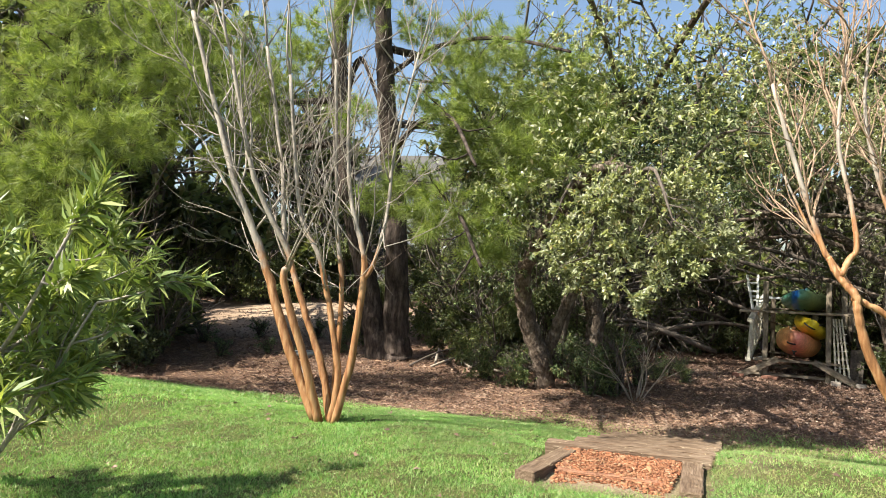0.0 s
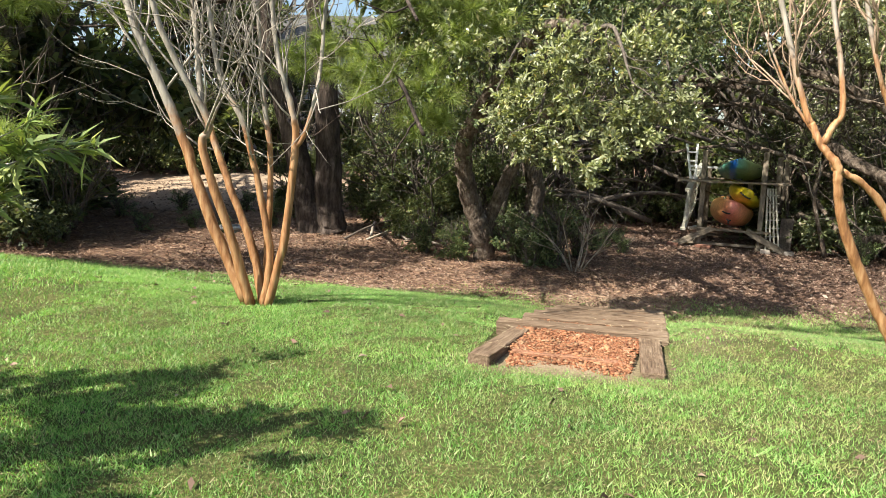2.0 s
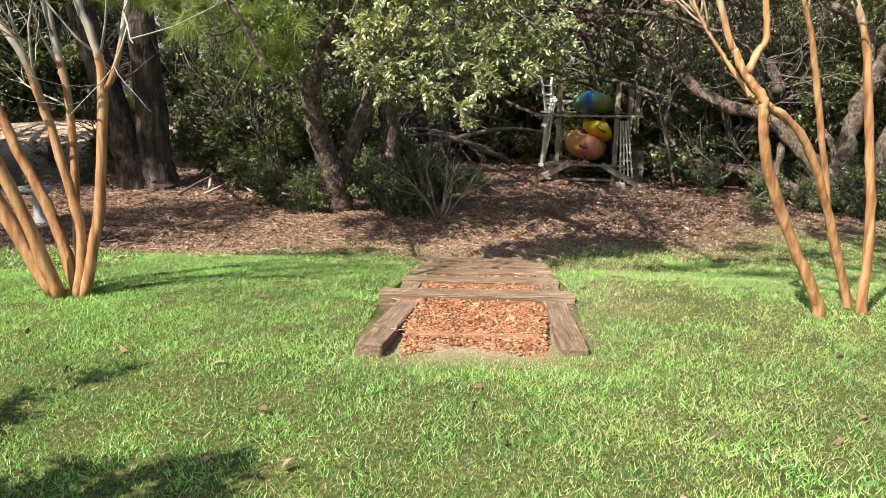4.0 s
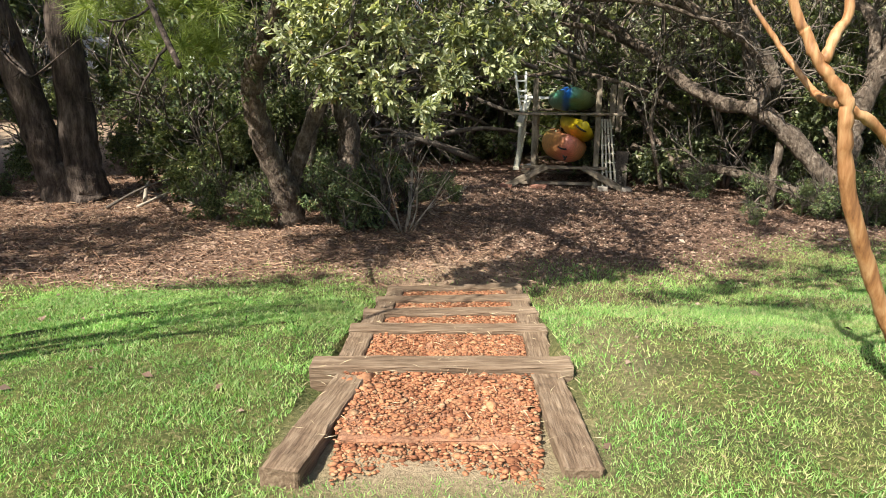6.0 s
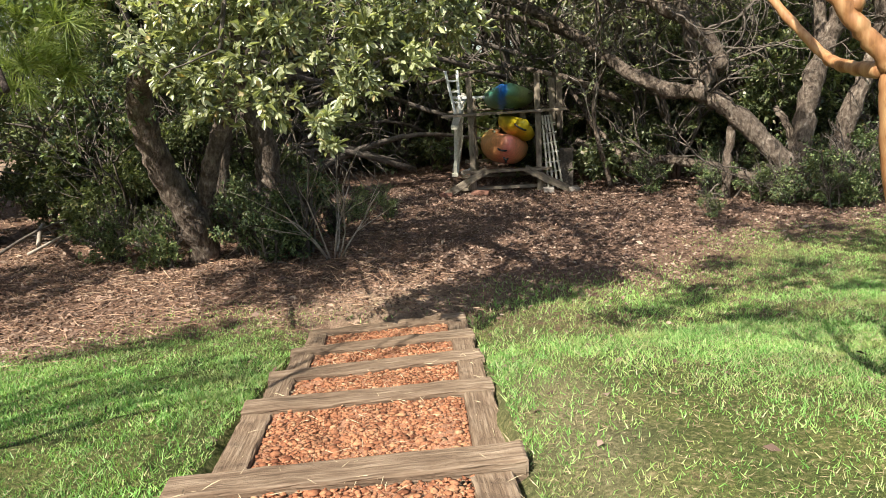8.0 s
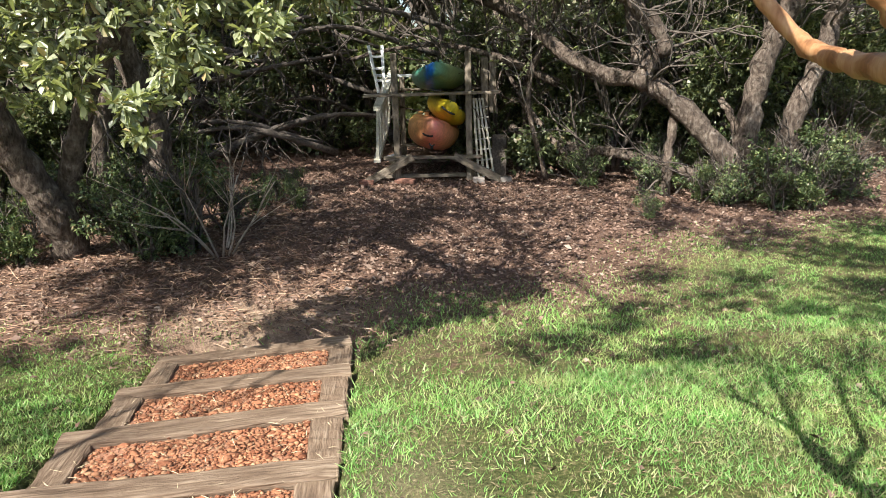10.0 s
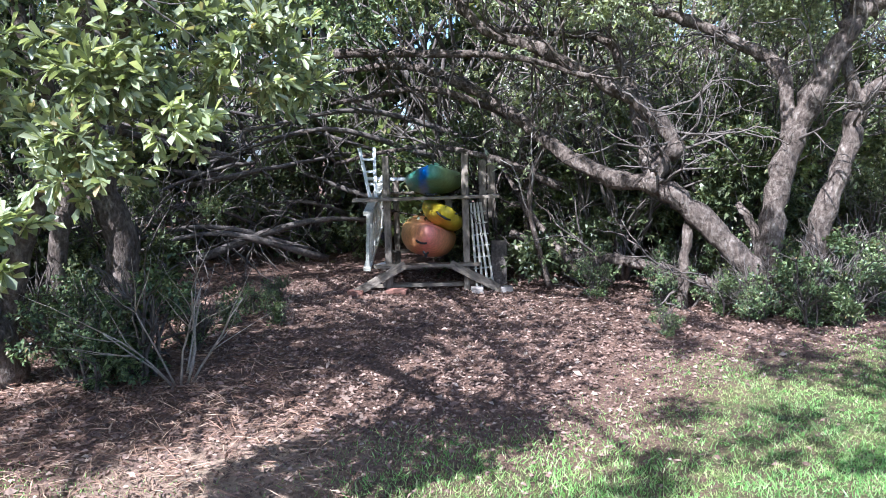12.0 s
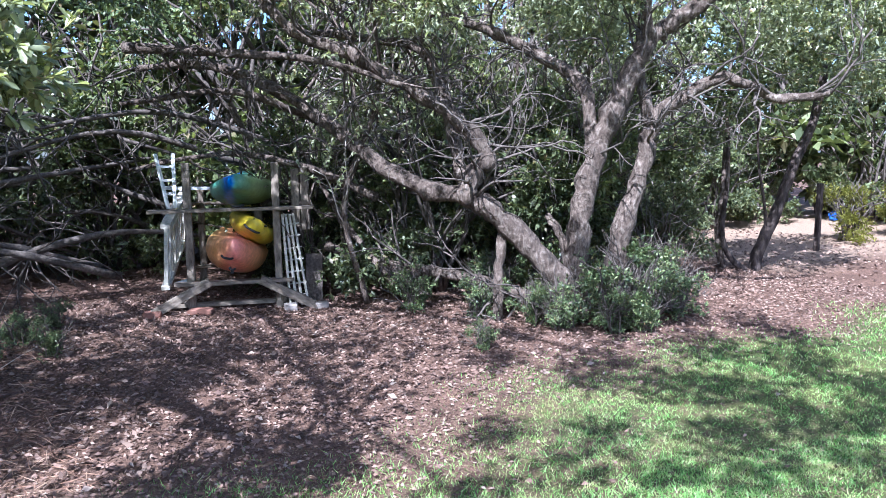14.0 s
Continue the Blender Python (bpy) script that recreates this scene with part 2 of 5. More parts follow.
m_green_hull = hull_material("green_hull", [(0, (0.10, 0.26, 0.16)), (0.26, (0.08, 0.28, 0.22)), (0.31, (0.02, 0.17, 0.68)), (0.40, (0.02, 0.17, 0.62)), (0.46, (0.10, 0.30, 0.22)), (0.7, (0.22, 0.30, 0.12)), (1, (0.19, 0.25, 0.09))], -0.35, 0.47)
m_orange_hull = hull_material("orange_hull", [(0, (0.74, 0.42, 0.13)), (0.3, (0.78, 0.36, 0.15)), (0.52, (0.82, 0.25, 0.2)), (0.7, (0.80, 0.30, 0.17)), (1, (0.76, 0.38, 0.12))], -0.35, 0.45)

# ---- mesh helpers ----


class Geo:
    """Gathers vertices and faces of one mesh."""

    def __init__(self):
        self.v, self.f = [], []

    def tube(self, pts, radii, sides=7, close=True):
        pts = [Vector(q) for q in pts]
        base = len(self.v)
        ref = Vector((0.31, 0.95, 0.1))
        for i, q in enumerate(pts):
            d = (pts[min(i + 1, len(pts) - 1)] - pts[max(i - 1, 0)]).normalized()
            a = d.cross(ref)
            if a.length < 0.05:
                a = d.cross(Vector((1, 0, 0)))
            a.normalize()
            b = d.cross(a)
            for k in range(sides):
                t = 2 * math.pi * k / sides
                self.v.append(q + (a * math.cos(t) + b * math.sin(t)) * radii[i])
        for i in range(len(pts) - 1):
            for k in range(sides):
                j = (k + 1) % sides
                r0, r1 = base + i * sides, base + (i + 1) * sides
                self.f.append((r0 + k, r0 + j, r1 + j, r1 + k))
        if close:
            self.f.append(tuple(base + k for k in reversed(range(sides))))
            self.f.append(tuple(base + (len(pts) - 1) * sides + k for k in range(sides)))

    def mesh(self, name, smooth=True):
        me = bpy.data.meshes.new(name)
        me.from_pydata([tuple(q) for q in self.v], [], self.f)
        if smooth:
            me.polygons.foreach_set("use_smooth", [True] * len(me.polygons))
        me.update()
        return me


def array_mesh(name, verts, quads, smooth=False):
    me = bpy.data.meshes.new(name)
    verts, quads = np.asarray(verts, np.float32).reshape(-1, 3), np.asarray(quads, np.int32)
    k = quads.shape[1]
    me.vertices.add(len(verts))
    me.vertices.foreach_set("co", verts.ravel())
    me.loops.add(quads.size)
    me.loops.foreach_set("vertex_index", quads.ravel())
    me.polygons.add(len(quads))
    me.polygons.foreach_set("loop_start", np.arange(0, quads.size, k, dtype=np.int32))
    if smooth:
        me.polygons.foreach_set("use_smooth", np.ones(len(quads), bool))
    me.update(calc_edges=True)
    return me


def part(name, data, material, parent=None, label="", kind=""):
    """Links one mesh (or bmesh) under a thing or under a part."""
    if isinstance(data, bmesh.types.BMesh):
        me = bpy.data.meshes.new(name)
        data.to_mesh(me)
        data.free()
        data = me
    elif isinstance(data, Geo):
        data = data.mesh(name)
    if material and not data.materials:
        data.materials.append(material)
    ob = new(name, data)
    if parent:
        ob.parent = parent
    return tagged(ob, label=label, kind=kind)


def thing(name, m, label, category, group="", kind=""):
    ob = new(name)
    ob.matrix_world = m
    ob.empty_display_size = 0.1
    return tagged(ob, label, category, group, kind)


def smooth_path(pts, n=5):
    """Catmull-Rom through the points."""
    pts = [Vector(q) for q in pts]
    ext = [pts[0] * 2 - pts[1], *pts, pts[-1] * 2 - pts[-2]]
    out = []
    for i in range(1, len(ext) - 2):
        p0, p1, p2, p3 = ext[i - 1:i + 3]
        for k in range(n):
            t = k / n
            out.append(0.5 * (2 * p1 + (p2 - p0) * t + (2 * p0 - 5 * p1 + 4 * p2 - p3) * t * t + (3 * p1 - p0 - 3 * p2 + p3) * t ** 3))
    out.append(pts[-1])
    return out


def limb(geo, pts, r0, r1, sides=9, n=5, lump=0.08, power=1.0):
    path = smooth_path(pts, n)
    k = len(path) - 1
    jit = [Vector(rng.normal(0, r0 * lump, 3)) for _ in path]
    rad = [(r0 + (r1 - r0) * (i / k) ** power) * (1 + rng.normal(0, lump)) for i in range(k + 1)]
    geo.tube([q + j for q, j in zip(path, jit)], rad, sides)
    return path


def wander(a, d, length, steps, bend, lift=0.0):
    q, d, out = Vector(a), Vector(d).normalized(), [Vector(a)]
    for _ in range(steps):
        d = (d + Vector(rng.normal(0, bend, 3)) + Vector((0, 0, lift))).normalized()
        q = q + d * (length / steps)
        out.append(q.copy())
    return out


def grow(geo, a, d, length, r, level, tips, bend=0.16, lift=0.05, kids=3, spread=0.8, sides=5):
    """A branch that forks into finer ones; tips gathers its ends."""
    path = wander(a, d, length, 5, bend, lift)
    end = 0.45 * r if level else 0.25 * r
    geo.tube(path, [r + (end - r) * i / 5 for i in range(6)], max(3, sides))
    if level == 0:
        tips.append((path[-1], (path[-1] - path[-2]).normalized()))
        tips.append((path[3], (path[3] - path[2]).normalized()))
        return
    for k in range(kids):
        i = int(rng.integers(2, 6))
        ahead = (path[i] - path[i - 1]).normalized()
        side = ahead.cross(Vector(rng.normal(0, 1, 3))).normalized()
        way = (ahead * rng.uniform(0.5, 1.0) + side * spread * rng.uniform(0.5, 1.1)).normalized()
        grow(geo, path[i], way, length * rng.uniform(0.5, 0.75), r * 0.55, level - 1, tips, bend, lift, kids, spread, sides - 1)


def unit(a):
    return a / np.maximum(np.linalg.norm(a, axis=1, keepdims=True), 1e-6)


def leaves(name, at, way, length, width, fold=0.25, vary=0.35, broad=False):
    """Folded pointed leaves, one rhombus of two triangles each."""
    n = len(at)
    way = unit(way)
    side = unit(np.cross(way, np.array([-0.4, -0.3, 0.9]) + rng.normal(0, 0.45, (n, 3))))
    up = np.cross(side, way)
    ln = length * (1 + rng.uniform(-vary, vary, (n, 1)))
    wd = width * (1 + rng.uniform(-vary, vary, (n, 1)))
    mid = at + way * ln * 0.5
    if broad:
        lo, hi = at + way * ln * 0.35, at + way * ln * 0.78
        v = np.stack([at, lo + side * wd * 0.34 + up * wd * fold * 0.6, hi + side * wd * 0.5 + up * wd * fold, at + way * ln - up * ln * 0.08,
                      hi - side * wd * 0.5 + up * wd * fold, lo - side * wd * 0.34 + up * wd * fold * 0.6], 1)
        k = 6 * np.arange(n)[:, None]
        return array_mesh(name, v, np.concatenate([k + [0, 1, 2, 3], k + [0, 3, 4, 5]]))
    v = np.stack([at, mid + side * wd * 0.5 + up * wd * fold, at + way * ln - up * ln * 0.12, mid - side * wd * 0.5 + up * wd * fold], 1)
    return array_mesh(name, v, np.arange(4 * n).reshape(n, 4))


def rosettes(name, at, way, count, length, width, spread=0.9, broad=False):
    """Whorls of leaves at twig ends."""
    n = len(at)
    a = np.repeat(at, count, 0) - np.repeat(unit(way), count, 0) * rng.uniform(0, 0.07, (n * count, 1))
    w = np.repeat(unit(way), count, 0) * 0.6 + rng.normal(0, spread * 0.6, (n * count, 3))
    return leaves(name, a, w, length, width, broad=broad)


def needles(name, at, way, count, length, width):
    n = len(at)
    a = np.repeat(at, count, 0) + rng.normal(0, 0.012, (n * count, 3)) - np.repeat(unit(way), count, 0) * rng.uniform(0, 0.08, (n * count, 1))
    w = unit(np.repeat(unit(way), count, 0) * 0.45 + rng.normal(0, 0.5, (n * count, 3)) + np.array([0, 0, 0.05]))
    ln = length * rng.uniform(0.65, 1.1, (n * count, 1))
    side = unit(np.cross(w, rng.normal(0, 1, (n * count, 3)))) * width * 0.5
    v = np.stack([a - side, a + side, a + w * ln - np.array([0, 0, 0.1]) * ln * ln * 3], 1)
    return array_mesh(name, v, np.arange(3 * n * count).reshape(-1, 3))


def lumps(spec, density, shell=0.55):
    """Twig places in a crown made of lumps (x, y, z, radius), thicker towards the outside, and the way out of each."""
    at, way = [], []
    for x, y, z, r in spec:
        n = int(density * r * r)
        d = unit(rng.normal(0, 1, (n, 3)))
        rad = r * (shell + (1 - shell) * rng.random((n, 1)) ** 0.6) * (1 + 0.22 * rng.normal(0, 1, (n, 1)))
        at.append(np.array([x, y, z]) + d * rad * np.array([1, 1, 0.85]))
        way.append(d + np.array([0, 0, 0.15]) + rng.normal(0, 0.3, (n, 3)))
    return np.concatenate(at), np.concatenate(way)


def box_bm(sx, sy, sz, bevel=0.008, rough=0.0, cuts=0):
    """A box from its base's middle, with worn edges."""
    bm = bmesh.new()
    bmesh.ops.create_cube(bm, size=1)
    bmesh.ops.scale(bm, vec=(sx, sy, sz), verts=bm.verts)
    if cuts:
        long_axis = max(range(3), key=lambda k: (sx, sy, sz)[k])
        es = [e for e in bm.edges if abs((e.verts[0].co - e.verts[1].co)[long_axis]) > 1e-4]
        bmesh.ops.subdivide_edges(bm, edges=es, cuts=cuts, use_grid_fill=True)
    es = [e for e in bm.edges if len(e.link_faces) == 2 and e.calc_face_angle(0) > 0.5]
    bmesh.ops.bevel(bm, geom=es, offset=bevel, segments=2, affect="EDGES", profile=0.6)
    bmesh.ops.translate(bm, vec=(0, 0, sz / 2), verts=bm.verts)
    if rough:
        for v in bm.verts:
            v.co += Vector(rng.normal(0, rough, 3))
    return bm


def stones(name, at, size, flat=0.7):
    """Rounded stones as jittered icosahedra in one mesh."""
    bm = bmesh.new()
    bmesh.ops.create_icosphere(bm, subdivisions=1, radius=1)
    bm.verts.ensure_lookup_table()
    base = np.array([v.co[:] for v in bm.verts])
    faces = np.array([[v.index for v in f.verts] for f in bm.faces])
    bm.free()
    n, k = len(at), len(base)
    s = size * np.exp(rng.normal(-0.2, 0.42, (n, 1, 1))) * rng.uniform(0.6, 1.3, (n, 1, 3)) * np.array([1, 1, flat])
    ang = rng.uniform(0, 6.28, n)
    v = base[None] * s * rng.uniform(0.62, 1.25, (n, k, 1))
    c, si = np.cos(ang)[:, None], np.sin(ang)[:, None]
    v = np.stack([v[..., 0] * c - v[..., 1] * si, v[..., 0] * si + v[..., 1] * c, v[..., 2]], -1) + at[:, None]
    f = faces[None] + (np.arange(n) * k)[:, None, None]
    return array_mesh(name, v, f.reshape(-1, 3))


# ---- the lie of the land: an upper lawn, a bank with steps, a lower woodland floor ----
STEP_AT, STEP_YAW = Vector((1.84, 5.96, 0)), -15.5
AX, AY = math.cos(radians(STEP_YAW)), math.sin(radians(STEP_YAW))


def ease(a, b, t):
    t = np.clip((t - a) / (b - a), 0, 1)
    return t * t * (3 - 2 * t)


def along(x, y):
    """Distance down the steps' line."""
    return -(x - STEP_AT.x) * AY + (y - STEP_AT.y) * AX


def across(x, y):
    return (x - STEP_AT.x) * AX + (y - STEP_AT.y) * AY


def height(x, y):
    x, y = np.asarray(x, float), np.asarray(y, float)
    v, u = along(x, y), across(x, y)
    z = -0.59 * (0.55 * ease(-0.5, 3.7, v) + 0.45 * np.clip((v + 0.1) / 3.5, 0, 1)) 
    z = z + 0.02 * np.sin(x * 1.7 + 0.6 * y) * np.sin(y * 1.3 - 0.4 * x)
    z = z + 0.12 * ease(4.2, 8.0, v) + 0.10 * np.exp(-((x - 3.6) / 1.6) ** 2 - ((y - 5.0) / 1.6) ** 2)
    # the bed of the steps lies lower than their frames
    off = np.abs(u + 0.645) - 0.52
    bed = ease(0.15, 0.0, off) * ease(-0.55, -0.3, v) * ease(3.5, 3.3, v)
    z = z - (0.07 + 0.16 * ease(0.0, 0.12, v)) * bed - (0.04 + 0.06 * ease(0.0, 0.5, v)) * ease(0.5, 0.1, off) * ease(-1.6, -1.1, v) * ease(3.5, 3.3, v) * (0.4 + 0.6 * ease(0.6, 0.0, v))
    # sandy bank behind the pines and the rise on the far side
    z = z + 0.45 * np.exp(-(((x + 6.5) / 4.0) ** 2 + ((y - 22.5) / 3.2) ** 2))
    z = z + 0.5 * ease(19, 30, y) + 0.25 * ease(15, 22, x)
    return z


def ground_z(x, y):
    return float(height(x, y))


def lawn(x, y):
    """1 on the lawn, 0 on the woodland floor."""
    line = 9.75 + 0.35 * np.sin(x * 0.9 + 1) + 0.2 * np.sin(x * 2.3) - 0.45 * np.exp(-((x - 2.0) / 1.6) ** 2) + 0.5 * ease(-0.5, -2.5, x) * ease(-6, -3, x) - 0.8 * ease(10, 16, x)
    worn = np.exp(-(((across(x, y) + 0.7) / 0.8) ** 2 + ((along(x, y) - 3.85) / 0.6) ** 2))
    return ease(0.9, -0.9, y - line) * (1 - 0.9 * worn)


def spaced(lo, a, b, hi, n, step):
    far0 = lo + (a - lo) * (1 - np.linspace(1, 0, n, endpoint=False) ** 2.2)
    far1 = b + (hi - b) * np.linspace(0, 1, n + 1)[1:] ** 2.2
    return np.concatenate([far0, np.arange(a, b, step), [b], far1])


gx, gy = spaced(-600, -14, 22, 600, 14, 0.13), spaced(-600, -3, 26, 700, 14, 0.13)
X, Y = np.meshgrid(gx, gy, indexing="ij")
Z = height(X, Y) + rng.normal(0, 0.006, X.shape)
nx, ny = X.shape
idx = np.arange(nx * ny).reshape(nx, ny)
quads = np.stack([idx[:-1, :-1], idx[1:, :-1], idx[1:, 1:], idx[:-1, 1:]], -1).reshape(-1, 4)
ground_me = array_mesh("ground", np.stack([X, Y, Z], -1), quads, True)
sandy = np.exp(-(((X + 6.5) / 4.2) ** 2 + ((Y - 22.0) / 4.2) ** 2) * 1.4) * 1.3 + ease(12.6, 14.0, X) * ease(10.8, 12.2, Y) * ease(19.5, 16.5, Y) * 0.6 + 0.75 * np.exp(-(((across(X, Y) + 0.65) / 0.75) ** 2 + ((along(X, Y) - 3.8) / 0.5) ** 2)) + 0.75 * np.exp(-(((across(X, Y) + 0.62) / 0.55) ** 4 + ((along(X, Y) + 0.8) / 0.42) ** 4)) + 0.28 * np.exp(-(((across(X, Y) - 0.25) / 0.22) ** 2 + ((along(X, Y) - 0.3) / 1.0) ** 2))
side_worn = 1 - 0.2 * ease(0.0, 0.4, across(X, Y)) * ease(4.5, 2.0, across(X, Y)) * ease(-2.2, -0.6, along(X, Y))
cover = np.stack([lawn(X, Y) * side_worn * (1 - 0.35 * ease(1.2, 2.8, along(X, Y)) * ease(9, 4, np.abs(across(X, Y)))), 0 * X, np.clip(sandy, 0, 1), 0 * X + 1], -1).reshape(-1, 4)
att = ground_me.attributes.new("cover", "FLOAT_COLOR", "POINT")
att.data.foreach_set("color", cover.astype(np.float32).ravel())
ground_me.materials.append(m_ground)
tagged(new("ground", ground_me), "sloping lawn running into a leaf-strewn woodland floor", "ground", kind="structure")

# ---- timber steps with red gravel ----
steps = thing("timber_steps", pose(*STEP_AT, 0, 0, STEP_YAW), "weathered timber steps filled with red gravel in the lawn", "garden steps")
WIDTH, TW, TH = 1.27, 0.15, 0.14
# far edge of each cross timber and height of its top
TREADS = [(0.0, 0.03), (1.08, -0.176), (1.78, -0.29), (2.48, -0.41), (3.18, -0.525)]


def timber(name, length, cx, cy, top, yaw, w=TW):
    ob = part(name, box_bm(length, w, TH, 0.012, 0.0025, 14), m_timber, steps)
    ob.matrix_local = pose(cx, cy, top - TH, rng.normal(0, 0.6), rng.normal(0, 0.5), yaw)
    return ob


prev_far = -1.05
for i, (far, top) in enumerate(TREADS):
    turn = (2.0, 3.5, 6.0, 6.5, 6.5)[i]
    timber("cross_timber", WIDTH + rng.uniform(-0.01, 0.03), -WIDTH / 2, far - TW / 2 - 0.635 * math.sin(radians(turn)), top, turn + rng.normal(0, 0.4))
    near = prev_far + 0.004
    for side, u in (("l", -WIDTH + TW / 2 + 0.01), ("r", -TW / 2 - 0.005)):
        shift = -0.07 if side == "l" else 0.0
        a, b = near + shift, far - TW - 0.004 + shift - 0.01
        ob = timber("side_timber", b - a, u, (a + b) / 2, top - (0.004 if i else 0.006), 90 + rng.normal(0, 0.5))
        if i == 0:
            lean = 7.5 if side == "l" else 3.0
            ob.matrix_local = pose(u + (0.065 if side == "l" else -0.025), (a + b) / 2, top - TH - 0.012, 0, 1.2, 90 - lean if side == "l" else 90 + lean)
    prev_far = far
near = -1.15
for i, (far, top) in enumerate(TREADS):
    a, b = near, far - TW - 0.01
    n = int(8200 * (b - a) * 1.05)
    at = np.stack([rng.uniform(-WIDTH + TW + 0.015, -TW - 0.015, n), rng.uniform(a - 0.03, b - 0.01, n), top - 0.028 + rng.normal(0, 0.004, n)], 1)
    if i == 0:
        keep = (at[:, 1] > -1.06 + 0.08 * np.sin(at[:, 0] * 7) + np.abs(rng.normal(0, 0.12, n))) & (at[:, 0] > -1.125 - 0.14 * (at[:, 1] + 0.17)) & (at[:, 0] < -0.175 + 0.06 * (at[:, 1] + 0.17))
        at = at[keep]
        at[:, 2] -= 0.006
        wx, wy = STEP_AT.x + at[:, 0] * AX - at[:, 1] * AY, STEP_AT.y + at[:, 0] * AY + at[:, 1] * AX
        low = ease(-0.76, -0.86, at[:, 1])
        at[:, 2] = at[:, 2] * (1 - low) + low * (height(wx, wy) + 0.006 + rng.normal(0, 0.003, len(at)))
    part("gravel", stones("gravel", at, 0.0108, 0.42), m_gravel, steps, "reddish lava gravel", "stuff")
    if i == 0:
        a = -0.82
    bed = box_bm(WIDTH - 2 * TW - (0.2 if i == 0 else 0.01), b - a - 0.02, 0.06, 0.01, 0.003, 6)
    ob = part("gravel_bed", bed, m_gravel_bed, steps, "packed red grit under the gravel")
    ob.matrix_local = pose(-WIDTH / 2, (a + b) / 2 - 0.01, top - (0.096 if i == 0 else 0.088), 0, 0, 0)
    near = far

# ---- crape myrtles ----


def crape(name, m, stems, label, r=0.042, mat=m_crape, twigs=4, twig_len=0.75, from_i=3):
    tree = thing(name, m, label, "tree", "crape myrtles")
    for pts, r0, r1 in stems:
        g = Geo()
        path = limb(g, pts, r0, r1, 10, 6, 0.06)
        part("trunk", g, mat, tree)
        tw, tips = Geo(), []
        k = len(path)
        first = int(k * from_i / 6)
        for _ in range(twigs):
            i = int(rng.integers(min(first, k - 3), k))
            if path[i].z < 1.66 and mat is not m_crape:
                continue
            d = (path[min(i + 1, k - 1)] - path[i - 1]).normalized()
            grow(tw, path[i], d + Vector(rng.normal(0, 0.45, 3)) + Vector((0, 0, 0.3)), twig_len * rng.uniform(0.7, 1.3), max(0.008, r1 * 0.6), 2, tips, 0.14, 0.10, 3, 0.75, 5)
        d = (path[-1] - path[-3]).normalized()
        if path[-1].z > 1.6:
            grow(tw, path[-1], d, twig_len * 1.2, r1 * 0.9, 2, tips, 0.12, 0.10, 4, 0.6, 5)
        if tw.v:
            part("twig_spray", tw, m_twig if mat is m_crape else m_crape_twig, tree, "bare twigs", "stuff")
    return tree


m_crape_twig = rough_stuff("tan_twig", [(0.3, (0.24, 0.15, 0.10)), (0.7, (0.50, 0.38, 0.28))], SOFT, 40, 4, 0.75, 0.3)

crape("crape_myrtle", pose(-1.39, 6.42, ground_z(-1.39, 6.42) - 0.02), [
    ([(-0.09, 0, 0), (-0.44, 0.05, 0.76), (-0.70, 0.1, 1.49), (-1.0, 0.1, 2.18), (-1.3, 0.2, 3.0), (-1.6, 0.3, 3.9)], 0.050, 0.020),
    ([(-0.05, -0.06, 0), (-0.2, -0.1, 0.59), (-0.41, -0.12, 1.28), (-0.36, -0.12, 1.5), (-0.68, -0.2, 2.18), (-0.95, -0.2, 3.3)], 0.045, 0.018),
    ([(0.02, 0.05, 0), (-0.10, 0.12, 0.5), (-0.33, 0.2, 1.05), (-0.56, 0.3, 1.7), (-0.66, 0.4, 2.4), (-0.9, 0.5, 3.6)], 0.040, 0.016),
    ([(0.04, -0.03, 0), (0.10, -0.03, 0.42), (0.0, 0, 1.0), (-0.12, 0, 1.5), (-0.34, 0.05, 1.95), (-0.5, 0.1, 3.2)], 0.036, 0.015),
    ([(0.07, 0.03, 0), (0.04, 0.1, 0.46), (0.06, 0.15, 1.2), (-0.03, 0.2, 1.9), (-0.12, 0.3, 3.4)], 0.032, 0.014),
    ([(0.08, -0.05, 0), (0.22, -0.02, 0.6), (0.30, 0.0, 1.34), (0.27, 0.0, 1.62), (0.12, 0.05, 2.2), (0.07, 0.1, 3.4)], 0.040, 0.014),
    ([(0.29, 0, 1.30), (0.38, 0, 1.44), (0.50, -0.02, 1.9), (0.55, 0, 2.5), (0.72, 0.1, 3.4)], 0.022, 0.010),
], "leafless crape myrtle with many peeling orange stems on the lawn edge", twigs=10, twig_len=0.85, from_i=2.9)

